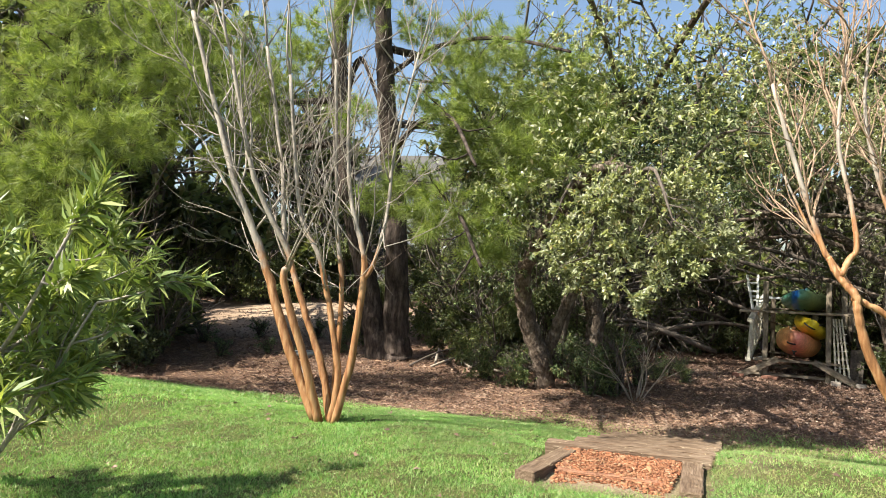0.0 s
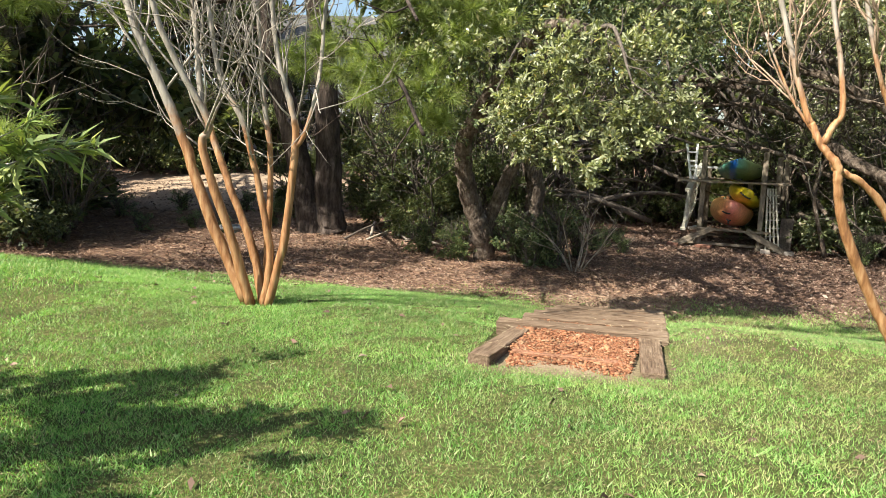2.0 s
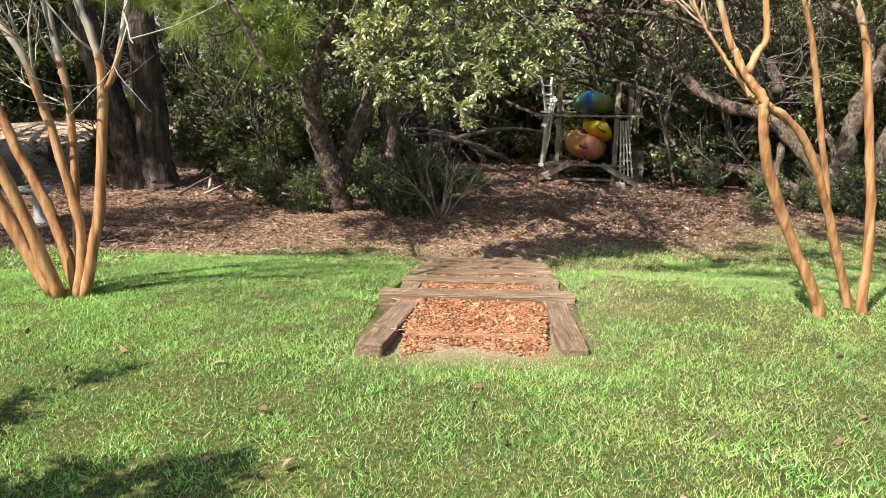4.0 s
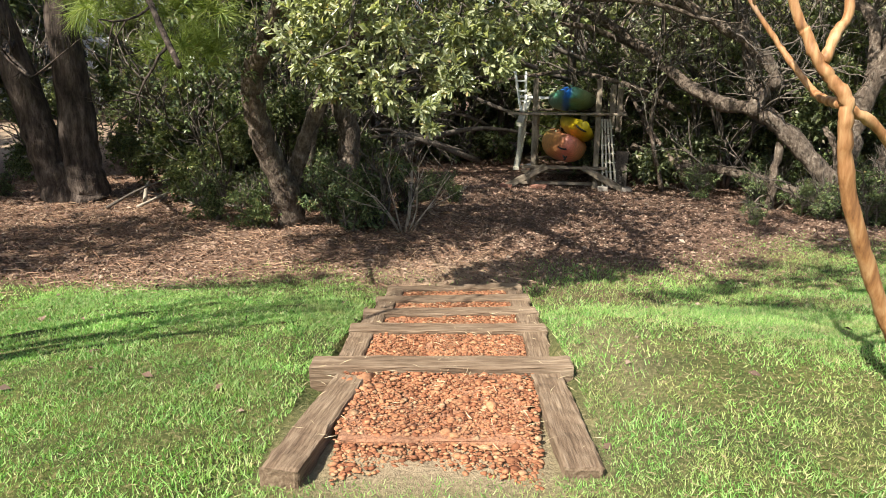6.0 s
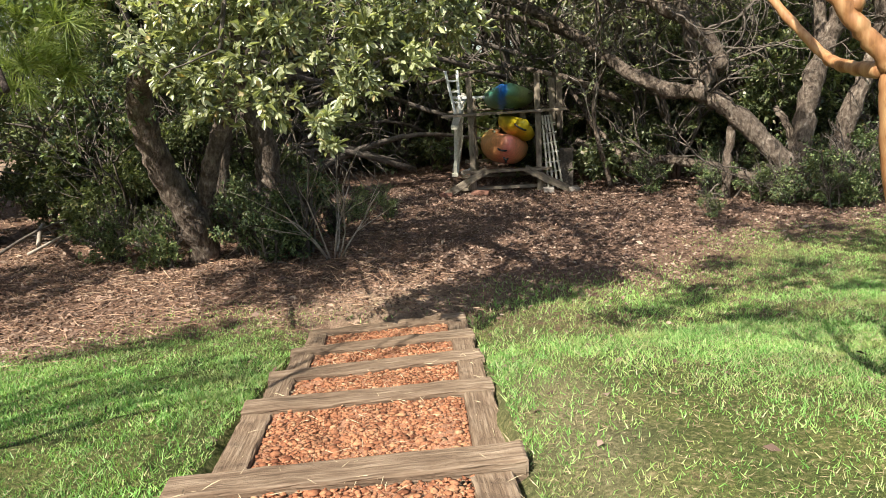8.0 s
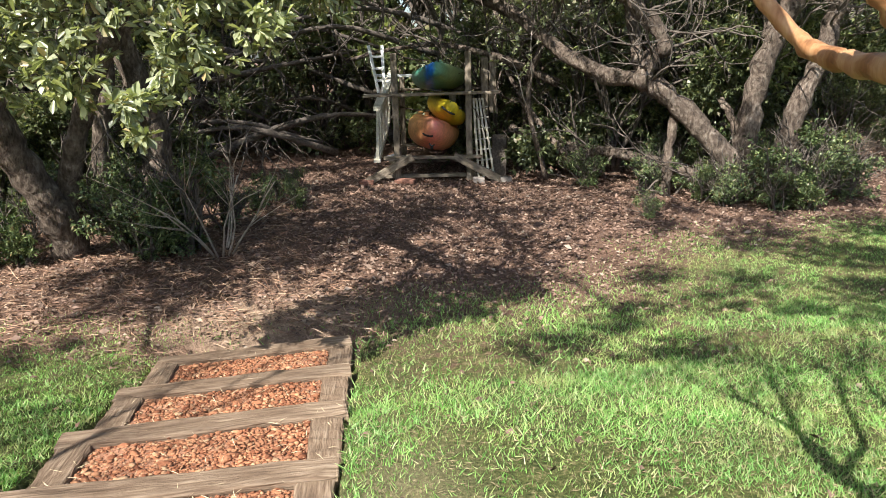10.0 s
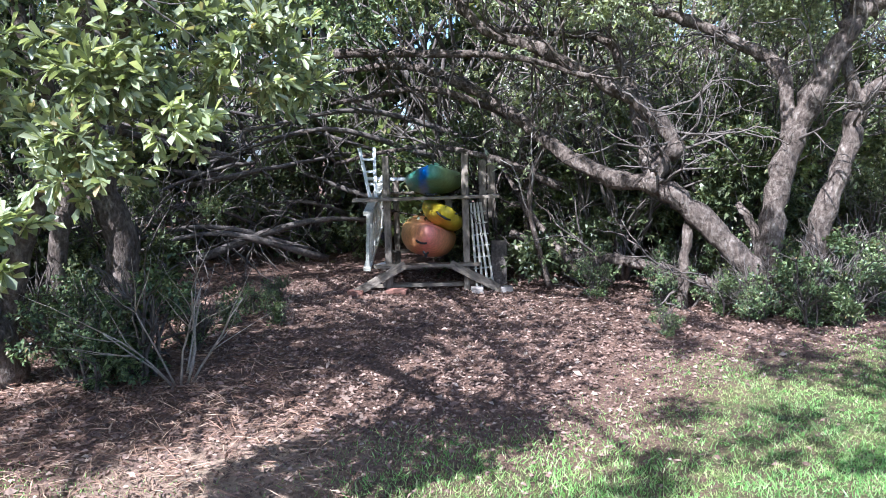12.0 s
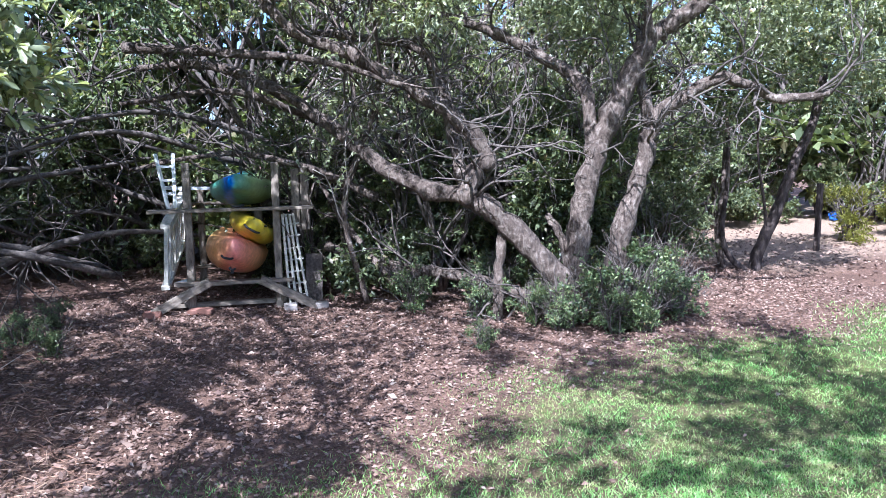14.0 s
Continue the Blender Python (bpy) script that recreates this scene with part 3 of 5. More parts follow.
crape("crape_myrtle", pose(0, 0, 0), [
    ([(3.05, 5.13, -0.02), (3.03, 5.13, 0.14), (2.87, 5.14, 0.43), (2.71, 5.15, 0.73), (2.59, 5.15, 1.01), (2.54, 5.14, 1.21), (2.53, 5.14, 1.31), (2.48, 5.17, 1.39), (2.43, 5.20, 1.46), (2.40, 5.24, 1.56), (2.36, 5.26, 1.64), (2.24, 5.34, 2.10), (2.08, 5.46, 2.80)], 0.036, 0.015),
    ([(2.45, 5.19, 1.45), (2.51, 5.21, 1.56), (2.56, 5.22, 1.65), (2.54, 5.27, 1.95), (2.48, 5.34, 2.40), (2.56, 5.42, 3.00)], 0.022, 0.011),
    ([(2.52, 5.15, 1.30), (2.60, 5.34, 1.315), (2.645, 5.454, 1.346), (2.62, 5.56, 1.45), (2.57, 5.63, 1.56), (2.45, 5.72, 1.78), (2.3, 5.85, 2.2)], 0.02, 0.008),
    ([(3.31, 5.21, -0.02), (3.29, 5.21, 0.14), (3.14, 5.20, 0.50), (3.04, 5.19, 0.74), (2.85, 5.17, 1.07), (2.71, 5.17, 1.21), (2.58, 5.18, 1.29)], 0.03, 0.02),
    ([(3.39, 5.28, -0.02), (3.37, 5.28, 0.11), (3.19, 5.29, 0.51), (3.10, 5.29, 0.86), (2.97, 5.29, 1.35), (2.87, 5.28, 1.67), (2.77, 5.27, 1.91), (2.67, 5.37, 2.50), (2.72, 5.47, 3.10)], 0.026, 0.01),
    ([(3.33, 5.11, -0.02), (3.31, 5.11, 0.14), (3.31, 5.13, 0.55), (3.26, 5.16, 0.98), (3.15, 5.19, 1.61), (3.05, 5.22, 1.91), (3.00, 5.32, 2.50), (3.05, 5.42, 3.10)], 0.034, 0.012),
], "leafless crape myrtle with a kneed orange trunk standing on the lawn", mat=m_crape_near, twigs=9, twig_len=0.65, from_i=4.0)

# ---- twin-stemmed pine ----
pine = thing("pine_tree", pose(-2.5, 14.7, ground_z(-2.5, 14.7) - 0.05), "old twin-trunked pine with dark furrowed bark and long needles", "tree")


def trunk_part(name, pts, r0, r1, mat, parent, sides=16, lump=0.03, label="", power=1.0, n=8):
    g = Geo()
    path = limb(g, pts, r0, r1, sides, n, lump, power)
    part(name, g, mat, parent, label)
    return path


pa = trunk_part("trunk", [(0.12, 0, 0), (0.06, 0, 0.7), (0.0, 0, 2.7), (-0.25, -0.1, 5.2), (-0.38, -0.2, 7.2), (-0.5, -0.2, 11)], 0.34, 0.15, m_pine_bark, pine, power=0.6)
pb = trunk_part("trunk", [(-0.25, 0.05, 0), (-0.42, 0, 0.8), (-0.72, 0, 2.2), (-1.05, -0.1, 3.6), (-1.25, -0.2, 5.2), (-1.3, -0.2, 7.3), (-1.2, -0.2, 11)], 0.32, 0.14, m_pine_bark, pine, power=0.6)
BOUGHS = [((-1.25, 0, 5.3), (-0.9, 0, 6.4), (-0.35, -0.2, 5.2)), ((-0.1, 0, 4.4), (0.6, -1.6, 4.6), (1.6, -4.4, 4.2), (2.2, -6.2, 3.2)),
          ((0, 0, 3.6), (0.8, -2.0, 3.5), (1.8, -4.8, 2.8), (2.3, -6.2, 2.0)), ((-0.3, 0, 6.0), (0.8, -1.2, 6.2), (2.2, -3.6, 5.6), (3.3, -5.4, 4.8)),
          ((-1.2, 0, 5.5), (-2.4, -0.6, 5.3), (-4.2, -2.0, 4.8)), ((-1.0, 0, 3.9), (-2.2, -0.8, 3.9), (-3.6, -2.2, 3.6)),
          ((-1.25, 0, 4.6), (-2.6, 0.2, 4.5), (-4.4, 0.6, 4.7)), ((-0.2, 0, 5.0), (1.2, 0.4, 5.0), (2.6, 0.8, 5.3)), ((-0.3, 0, 6.6), (1.0, 0.2, 6.4), (2.4, 0.4, 6.9)),
          ((-0.72, 0, 2.4), (-0.4, -1.2, 2.2), (0.2, -2.4, 1.9))]
for pts in BOUGHS:
    g, tips = Geo(), []
    path = limb(g, pts, 0.085 if len(pts) < 4 else 0.06, 0.02, 7, 5, 0.05)
    for i in range(2, len(path), 2):
        grow(g, path[i], Vector(rng.normal(0, 0.7, 3)) + Vector((0, 0, 0.15)), 0.6, 0.014, 1, tips, 0.2, 0.08, 3, 0.9, 4)
    part("bough", g, m_pine_bark, pine)
# sprays of needles: near hanging boughs and the crown on both sides
spray_at, spray_way = lumps([(2.15, -5.0, 2.15, 0.38), (2.4, -4.9, 2.55, 0.5), (1.7, -4.8, 3.0, 0.7), (2.7, -4.8, 3.5, 0.8), (2.0, -4.4, 4.2, 0.9), (3.1, -4.6, 4.7, 0.9), (3.6, -4.8, 4.1, 0.5), (1.4, -4.6, 2.7, 0.4),
                             (0.5, -3.2, 3.1, 0.4), (0.7, -2.6, 3.5, 0.5), (-0.1, -2.0, 3.2, 0.4),
                             (-1.8, -2.5, 5.2, 0.7), (-3.0, -2.2, 5.4, 0.8), (-0.5, -1.5, 7.2, 0.6), (3.0, 0.6, 5.6, 0.8), (2.2, 0.4, 6.8, 0.7), (-2.2, 0.2, 6.9, 0.8), (-4.2, 0.5, 5.2, 0.8)], 120, 0.35)
part("needle_mass", needles("needles", spray_at, spray_way, 60, 0.25, 0.009), m_needle, pine, "long green pine needles", "stuff")
# boughs added above the view to carry the shade-casting needles
for pts in (((-0.5, -0.2, 9.0), (0.4, -2.2, 8.4), (1.2, -5.0, 7.6), (1.6, -7.4, 7.2)), ((-0.5, -0.2, 8.4), (-0.2, -2.6, 7.8), (-0.1, -5.4, 7.2), (-0.2, -7.6, 7.0)), ((-1.25, -0.2, 8.8), (-1.2, -3.0, 8.0), (-1.4, -6.0, 7.2), (-1.8, -7.8, 6.8)), ((-0.5, -0.2, 9.8), (1.4, -1.8, 8.6), (2.4, -4.0, 7.8), (2.6, -6.4, 7.2))):
    g = Geo()
    limb(g, pts, 0.07, 0.02, 7, 5, 0.05)
    part("bough", g, m_pine_bark, pine)
# unseen needle lumps, placed to dapple the litter and the lawn's edge
crown = [(rng.uniform(-1.8, 2.7), rng.uniform(-8.2, -3.6), rng.uniform(6.8, 7.8), rng.uniform(0.16, 0.34)) for _ in range(30)]
crown += [(-2.3, -8.3, 6.2, 0.35), (-1.7, -8.2, 6.2, 0.4)]
spray_at, spray_way = lumps(crown, 130, 0.3)
part("needle_mass", needles("needles", spray_at, spray_way, 46, 0.24, 0.009), m_needle, pine, "unseen pine needles added to dapple the ground", "stuff")
fill = [(-2.6, -1.2, 4.6, 0.7), (-3.6, -1.8, 4.9, 0.8), (-4.4, -2.0, 4.2, 0.7), (-3.0, -1.6, 3.8, 0.6), (-1.9, -0.5, 6.2, 0.6), (1.0, -1.4, 6.2, 0.7), (1.8, -3.0, 5.6, 0.7), (0.6, -0.8, 5.3, 0.5), (1.4, 0.3, 6.2, 0.7), (0.2, -0.6, 7.0, 0.6), (-1.0, -0.8, 7.0, 0.5), (0.0, -3.6, 4.4, 0.4)]
spray_at, spray_way = lumps(fill, 110, 0.3)
part("needle_mass", needles("needles", spray_at, spray_way, 52, 0.25, 0.009), m_needle, pine, "long green pine needles", "stuff")

pine2 = thing("pine_tree", pose(-6.6, 9.6, ground_z(-6.6, 9.6)), "young pine with bright green needle sprays at the lawn edge", "tree")
trunk_part("trunk", [(0, 0, -0.05), (0.1, 0, 1.5), (0.0, 0.1, 3.2), (0.1, 0.1, 5.4)], 0.09, 0.03, m_pine_bark, pine2, 9)
g, tips = Geo(), []
for z in np.arange(1.0, 5.2, 0.32):
    a = rng.uniform(0, 6.28)
    for k in range(3):
        grow(g, (0.05, 0.05, z), (math.cos(a + 2.1 * k), math.sin(a + 2.1 * k), 0.25), 1.0 * (1.15 - z / 8), 0.018, 1, tips, 0.12, 0.05, 3, 0.7, 4)
part("bough_spray", g, m_pine_bark, pine2, kind="stuff")
at, way = lumps([(1.1, -1.1, 2.0, 0.55), (1.9, -1.4, 1.45, 0.4), (0.9, -1.0, 2.9, 0.7), (0.2, -0.9, 2.6, 0.8), (0.9, -0.4, 3.8, 0.8), (1.9, -0.2, 4.3, 0.7), (2.6, 0.4, 4.8, 0.6), (-0.3, 0, 4.4, 0.9), (-0.8, -0.3, 2.6, 0.8), (1.5, -0.6, 3.3, 0.6), (0.4, 0.2, 5.2, 0.8), (1.4, 0.3, 5.2, 0.7)], 150, 0.35)
part("needle_mass", needles("needles", at, way, 60, 0.24, 0.009), m_needle, pine2, "bright green pine needles", "stuff")

# ---- live oak on the left, whose bough hangs over the steps ----
oak_a = thing("live_oak", pose(0.6, 12.4, ground_z(0.6, 12.4) - 0.05), "leaning live oak with a glossy-leaved bough over the steps", "tree", "live oaks")
trunk_part("trunk", [(0.05, 0, 0), (-0.05, -0.2, 0.6), (-0.3, -0.4, 1.25), (-0.35, -0.7, 2.0), (0.1, -1.4, 2.9), (0.6, -2.6, 3.4), (1.0, -3.8, 3.2)], 0.19, 0.06, m_oak_bark, oak_a, 12, 0.06)
trunk_part("trunk", [(0.0, 0, 0.45), (0.2, -0.2, 1.1), (0.5, -0.4, 1.8), (1.1, -1.0, 2.8), (1.8, -2.2, 3.5)], 0.12, 0.05, m_oak_bark, oak_a, 10, 0.06)
trunk_part("trunk", [(0.92, 1.4, 0), (0.9, 1.35, 0.5), (0.95, 1.3, 1.2), (0.75, 1.1, 2.2), (0.9, 0.6, 3.4), (1.4, 0.2, 4.6)], 0.24, 0.10, m_oak_bark, oak_a, 12, 0.06, power=0.7)
trunk_part("trunk", [(0.3, 1.2, 0), (0.35, 1.1, 1.0), (0.55, 0.9, 2.0), (0.3, 0.5, 3.4)], 0.11, 0.06, m_oak_bark, oak_a, 10, 0.06)
g, tips = Geo(), []
for a, b in (((1.0, -3.8, 3.2), (0.75, -4.1, 1.8)), ((0.8, -3.3, 3.3), (0.4, -4.2, 2.2)), ((1.0, -3.6, 3.2), (1.3, -4.0, 2.2)), ((1.8, -2.2, 3.5), (1.9, -3.8, 2.6)), ((0.6, -2.6, 3.4), (0.0, -3.2, 2.6)), ((1.8, -2.2, 3.5), (2.8, -2.6, 3.9)), ((1.0, -3.8, 3.2), (1.2, -4.8, 2.6))):
    a, b = Vector(a), Vector(b)
    path = limb(g, [a, (a + b) / 2 + Vector((0, 0, 0.25)), b], 0.03, 0.012, 6, 4, 0.05)
    for i in range(2, len(path), 1):
        grow(g, path[i], (b - a).normalized() + Vector(rng.normal(0, 0.5, 3)), 0.32, 0.008, 1, tips, 0.2, 0.0, 3, 0.8, 4)
part("branch_spray", g, m_dead_wood, oak_a, kind="stuff")
FRONT = [(0.72, 8.0, 1.6, 0.28), (0.82, 7.9, 1.4, 0.2), (1.15, 7.8, 1.45, 0.25), (1.42, 7.5, 1.32, 0.16), (1.45, 7.45, 1.18, 0.1), (1.66, 7.7, 1.55, 0.25), (2.0, 7.75, 1.7, 0.25), (1.25, 7.85, 1.85, 0.4), (1.77, 7.75, 1.85, 0.3),
         (2.3, 8.0, 2.0, 0.4), (0.8, 8.1, 2.0, 0.45), (1.2, 8.0, 2.4, 0.55), (1.9, 8.1, 2.5, 0.55), (2.5, 8.1, 1.85, 0.2), (1.62, 8.1, 1.5, 0.15), (0.55, 8.1, 1.75, 0.25)]
HIGH = [(1.0, 8.4, 2.9, 0.7), (1.8, 8.5, 3.2, 0.8), (2.6, 8.6, 2.9, 0.7), (0.6, 8.8, 3.6, 0.8), (1.6, 9.0, 4.1, 1.0), (2.8, 9.2, 3.8, 1.0), (1.0, 9.5, 4.8, 1.1), (2.6, 9.8, 5.0, 1.2), (3.8, 10, 4.6, 1.1), (0.1, 8.9, 2.5, 0.6)]
oa = oak_a.matrix_world.translation
at, way = lumps([(x + 0.10 - oa.x, y + 0.42 - oa.y, z - 0.14 - oa.z, r) for x, y, z, r in FRONT], 620, 0.1)
part("foliage", rosettes("foliage", at, way, 12, 0.066, 0.024, 0.9, True), m_oak_leaf, oak_a, "glossy pale green oak leaves", "stuff")
at, way = lumps([(x + 0.10 - oa.x, y + 0.3 - oa.y, z - oa.z, r) for x, y, z, r in HIGH], 105, 0.2)
part("foliage", rosettes("foliage", at, way, 9, 0.075, 0.032), m_oak_leaf, oak_a, "upper glossy oak leaves", "stuff")
# inner and rear crown: its shade is put into a darker leaf colour
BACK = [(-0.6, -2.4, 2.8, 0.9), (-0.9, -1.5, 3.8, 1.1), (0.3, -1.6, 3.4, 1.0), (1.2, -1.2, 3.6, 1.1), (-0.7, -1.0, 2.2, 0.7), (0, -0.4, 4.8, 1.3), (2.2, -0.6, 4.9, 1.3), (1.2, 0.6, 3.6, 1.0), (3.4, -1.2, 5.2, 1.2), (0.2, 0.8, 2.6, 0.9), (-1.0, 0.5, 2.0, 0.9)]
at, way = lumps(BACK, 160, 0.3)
part("foliage", rosettes("foliage", at, way, 8, 0.07, 0.03), m_dark_leaf, oak_a, "inner oak leaves coloured dark for shade", "stuff")
# lumps added to keep sun off the rack, in that shade-dark colour
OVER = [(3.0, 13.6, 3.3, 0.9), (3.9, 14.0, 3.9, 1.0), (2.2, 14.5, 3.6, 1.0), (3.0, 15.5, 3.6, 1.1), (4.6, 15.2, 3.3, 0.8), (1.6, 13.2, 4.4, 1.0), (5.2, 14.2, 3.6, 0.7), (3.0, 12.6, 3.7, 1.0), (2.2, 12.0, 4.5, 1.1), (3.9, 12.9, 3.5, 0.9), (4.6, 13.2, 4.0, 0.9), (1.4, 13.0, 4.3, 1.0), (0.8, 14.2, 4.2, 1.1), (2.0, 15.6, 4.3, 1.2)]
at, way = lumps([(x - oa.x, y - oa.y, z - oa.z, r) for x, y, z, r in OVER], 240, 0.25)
part("foliage", rosettes("foliage", at, way, 8, 0.075, 0.032), m_dark_leaf, oak_a, "oak leaves coloured dark, added to shade the rack", "stuff")
# two limbs added to carry the unseen shade leaves below
trunk_part("limb", [(1.4, 0.2, 4.6), (2.0, -2.2, 5.7), (2.4, -4.6, 6.0), (2.7, -6.4, 5.8)], 0.06, 0.025, m_oak_bark, oak_a, 8, 0.05)
trunk_part("limb", [(1.4, 0.2, 4.6), (0.6, -2.0, 5.7), (-0.2, -4.5, 6.1), (-0.4, -7.2, 6.0)], 0.055, 0.02, m_oak_bark, oak_a, 8, 0.05)
# leaf lumps added out of view, placed only to cast shade on the lawn
ABOVE = [(2.5, 5.5, 5.2, 0.45), (2.0, 4.9, 5.3, 0.4), (1.9, 6.1, 5.2, 0.3), (-0.45, 5.4, 5.2, 0.4), (0.15, 4.8, 5.3, 0.42), (0.5, 5.8, 5.2, 0.36), (0.0, 5.4, 5.4, 0.3), (1.1, 6.4, 5.3, 0.35), (3.4, 6.2, 5.2, 0.5), (4.3, 6.8, 5.3, 0.6), (3.2, 7.2, 5.2, 0.5), (1.2, 5.6, 5.3, 0.32), (2.9, 6.4, 5.3, 0.4), (3.5, 5.7, 5.2, 0.45), (4.5, 5.9, 5.3, 0.5), (2.5, 6.9, 5.3, 0.35), (5.2, 6.4, 5.4, 0.5), (3.0, 5.1, 5.3, 0.5), (3.6, 4.8, 5.4, 0.5), (2.6, 4.5, 5.3, 0.4), (1.5, 5.2, 5.3, 0.32), (4.3, 5.2, 5.3, 0.5), (2.2, 7.7, 5.3, 0.4), (3.9, 7.9, 5.3, 0.45), (4.9, 7.6, 5.4, 0.45), (3.0, 8.3, 5.4, 0.38), (5.5, 7.1, 5.4, 0.45), (4.6, 8.6, 5.4, 0.45)]
at, way = lumps([(x - oa.x, y - oa.y, z - oa.z, r) for x, y, z, r in ABOVE], 450, 0.2)
part("foliage", rosettes("foliage", at, way, 9, 0.075, 0.032), m_oak_leaf, oak_a, "unseen leaves added to shade the lawn", "stuff")

# ---- spreading live oak on the right ----
oak_b = thing("live_oak", pose(8.40, 11.31, ground_z(8.40, 11.31) - 0.05), "spreading old live oak with grey crooked limbs", "tree", "live oaks")
base = oak_b.matrix_world.translation
B = lambda pts: [Vector(q) - base for q in pts]
gz = ground_z(8.40, 11.31)
OAK_ARMS = [("trunk", [(8.35, 11.32, gz - 0.05), (8.23, 11.34, -0.15), (7.86, 11.53, 0.34), (7.52, 11.82, 0.80), (7.28, 12.01, 0.98), (7.37, 11.98, 1.25), (7.49, 11.93, 1.46), (7.18, 12.22, 1.92), (6.79, 12.54, 2.25), (6.29, 12.94, 2.61), (5.78, 13.33, 2.88), (5.34, 13.62, 3.43)], 0.148, 0.060),
         ("limb", [(7.39, 11.96, 0.95), (6.97, 12.58, 1.09), (6.61, 13.31, 1.52), (6.32, 13.91, 1.98), (5.82, 14.57, 2.43), (5.29, 15.19, 2.68), (4.65, 15.92, 2.67)], 0.113, 0.051),
         ("limb", [(7.38, 12.11, 0.90), (7.47, 12.46, 1.44), (7.54, 12.91, 2.29), (7.45, 13.21, 2.78), (7.09, 13.73, 2.94), (6.58, 14.45, 3.10)], 0.087, 0.051),
         ("trunk", [(8.31, 11.29, gz - 0.05), (8.38, 11.32, 0.53), (8.52, 11.31, 1.19), (8.76, 11.24, 1.78), (9.01, 11.05, 2.47), (9.20, 10.97, 2.79), (9.49, 10.68, 3.04), (9.91, 10.39, 3.42)], 0.148, 0.085),
         ("limb", [(8.57, 11.32, 1.43), (8.69, 11.56, 2.22), (8.45, 12.08, 2.63), (7.86, 12.67, 3.04), (7.08, 13.38, 3.35), (6.29, 14.02, 3.73)], 0.087, 0.043),
         ("limb", [(9.14, 10.98, 2.72), (8.99, 10.92, 3.04), (8.80, 10.81, 3.57)], 0.078, 0.043),
         ("trunk", [(8.72, 11.21, gz - 0.05), (8.94, 11.16, 0.51), (9.22, 11.09, 1.32), (9.37, 11.08, 1.82), (9.70, 10.90, 2.11), (10.01, 10.59, 2.31), (10.47, 10.22, 2.08), (10.93, 9.79, 2.11)], 0.131, 0.043),
         ("limb", [(9.34, 11.08, 1.77), (9.28, 11.19, 2.30), (9.52, 11.43, 3.15)], 0.087, 0.043),
         ("limb", [(7.63, 11.80, 0.74), (7.60, 11.82, 0.15), (7.55, 11.81, gz)], 0.061, 0.068),
         ("limb", [(6.60, 14.30, 0.24), (6.89, 13.92, 0.07), (7.22, 13.30, -0.01), (7.57, 12.56, -0.06), (7.85, 11.97, -0.17), (8.20, 11.46, -0.41)], 0.061, 0.076),
         ("limb", [(8.42, 11.46, -0.10), (8.38, 11.60, 0.44), (8.33, 11.80, 0.71)], 0.061, 0.043)]
twig, tips = Geo(), []
for name, pts, r0, r1 in OAK_ARMS:
    path = trunk_part(name, B(pts), r0, r1, m_oak_bark, oak_b, 14, 0.10, n=6)
    if len(pts) > 4:
        for i in range(len(path) // 3, len(path), 2):
            grow(twig, path[i], Vector(rng.normal(0, 0.7, 3)) + Vector((0, 0, 0.25)), 0.8, 0.02, 2, tips, 0.22, 0.04, 3, 0.9, 5)
part("twig_spray", twig, m_dead_wood, oak_b, "grey twigs", "stuff")
CROWN = [(0, 0.3, 4.9, 1.4), (-2, 1.2, 4.7, 1.3), (2, -0.8, 4.5, 1.3), (1.5, 1.7, 4.5, 1.3), (-1, -0.9, 5.4, 1.0), (3.6, -1.2, 4.0, 1.0), (-3, 2.4, 4.6, 1.2), (4.5, 0.2, 4.2, 1.1), (3.4, 1.8, 4.0, 1.2), (2.6, -0.6, 3.3, 0.5), (1.0, 0.8, 3.6, 0.6), (-0.6, 2.0, 3.7, 0.7), (0.5, -0.2, 3.9, 0.5), (4.6, -1.0, 3.1, 0.6), (-1.8, 0.6, 3.6, 0.5)]
at, way = lumps(CROWN, 520, 0.25)
part("foliage", rosettes("foliage", at, way, 9, 0.075, 0.03), m_oak_leaf, oak_b, "sparse evergreen oak leaves", "stuff")

# ---- kayak rack and what is stored on it ----
RX, RY, RYAW = 5.30, 14.25, -22
RZ = ground_z(RX, RY)
R0 = pose(RX, RY, RZ, 0, 0, RYAW)
rack = thing("kayak_rack", R0, "grey weathered timber kayak rack under the oaks", "storage rack")


def beam(name, a, b, w, d, parent, mat, label="", bevel=0.006):
    """A board from a to b; w across it, d its depth."""
    a, b = Vector(a), Vector(b)
    ob = part(name, box_bm(w, d, (b - a).length, bevel, 0.0015, 4), mat, parent, label)
    ob.matrix_local = Matrix.Translation(a) @ (b - a).to_track_quat("Z", "Y").to_matrix().to_4x4()
    return ob


for y in (0.0, 1.5):
    for x in (-0.53, 0.53):
        beam("post", (x, y, 0), (x + 0.01 * y, y, 1.84), 0.09, 0.09, rack, m_rack_wood)
    beam("crossbar", (-0.98, y - 0.07, 1.26), (0.98, y - 0.07, 1.27), 0.14, 0.04, rack, m_rack_wood)
    beam("lower_bar", (-0.72, y - 0.07, 0.36), (0.72, y - 0.07, 0.36), 0.13, 0.04, rack, m_rack_wood)
    beam("bottom_beam", (-0.80, y + 0.07, 0.07), (0.72, y + 0.07, 0.07), 0.10, 0.05, rack, m_rack_wood)
for s in (-1, 1):
    beam("brace", (s * 0.30, -0.11, 0.38), (s * 0.98, -0.16, 0.02), 0.04, 0.11, rack, m_rack_wood)
    beam("side_rail", (s * 0.6, -0.03, 0.12), (s * 0.6, 1.55, 0.12), 0.05, 0.10, rack, m_rack_wood)
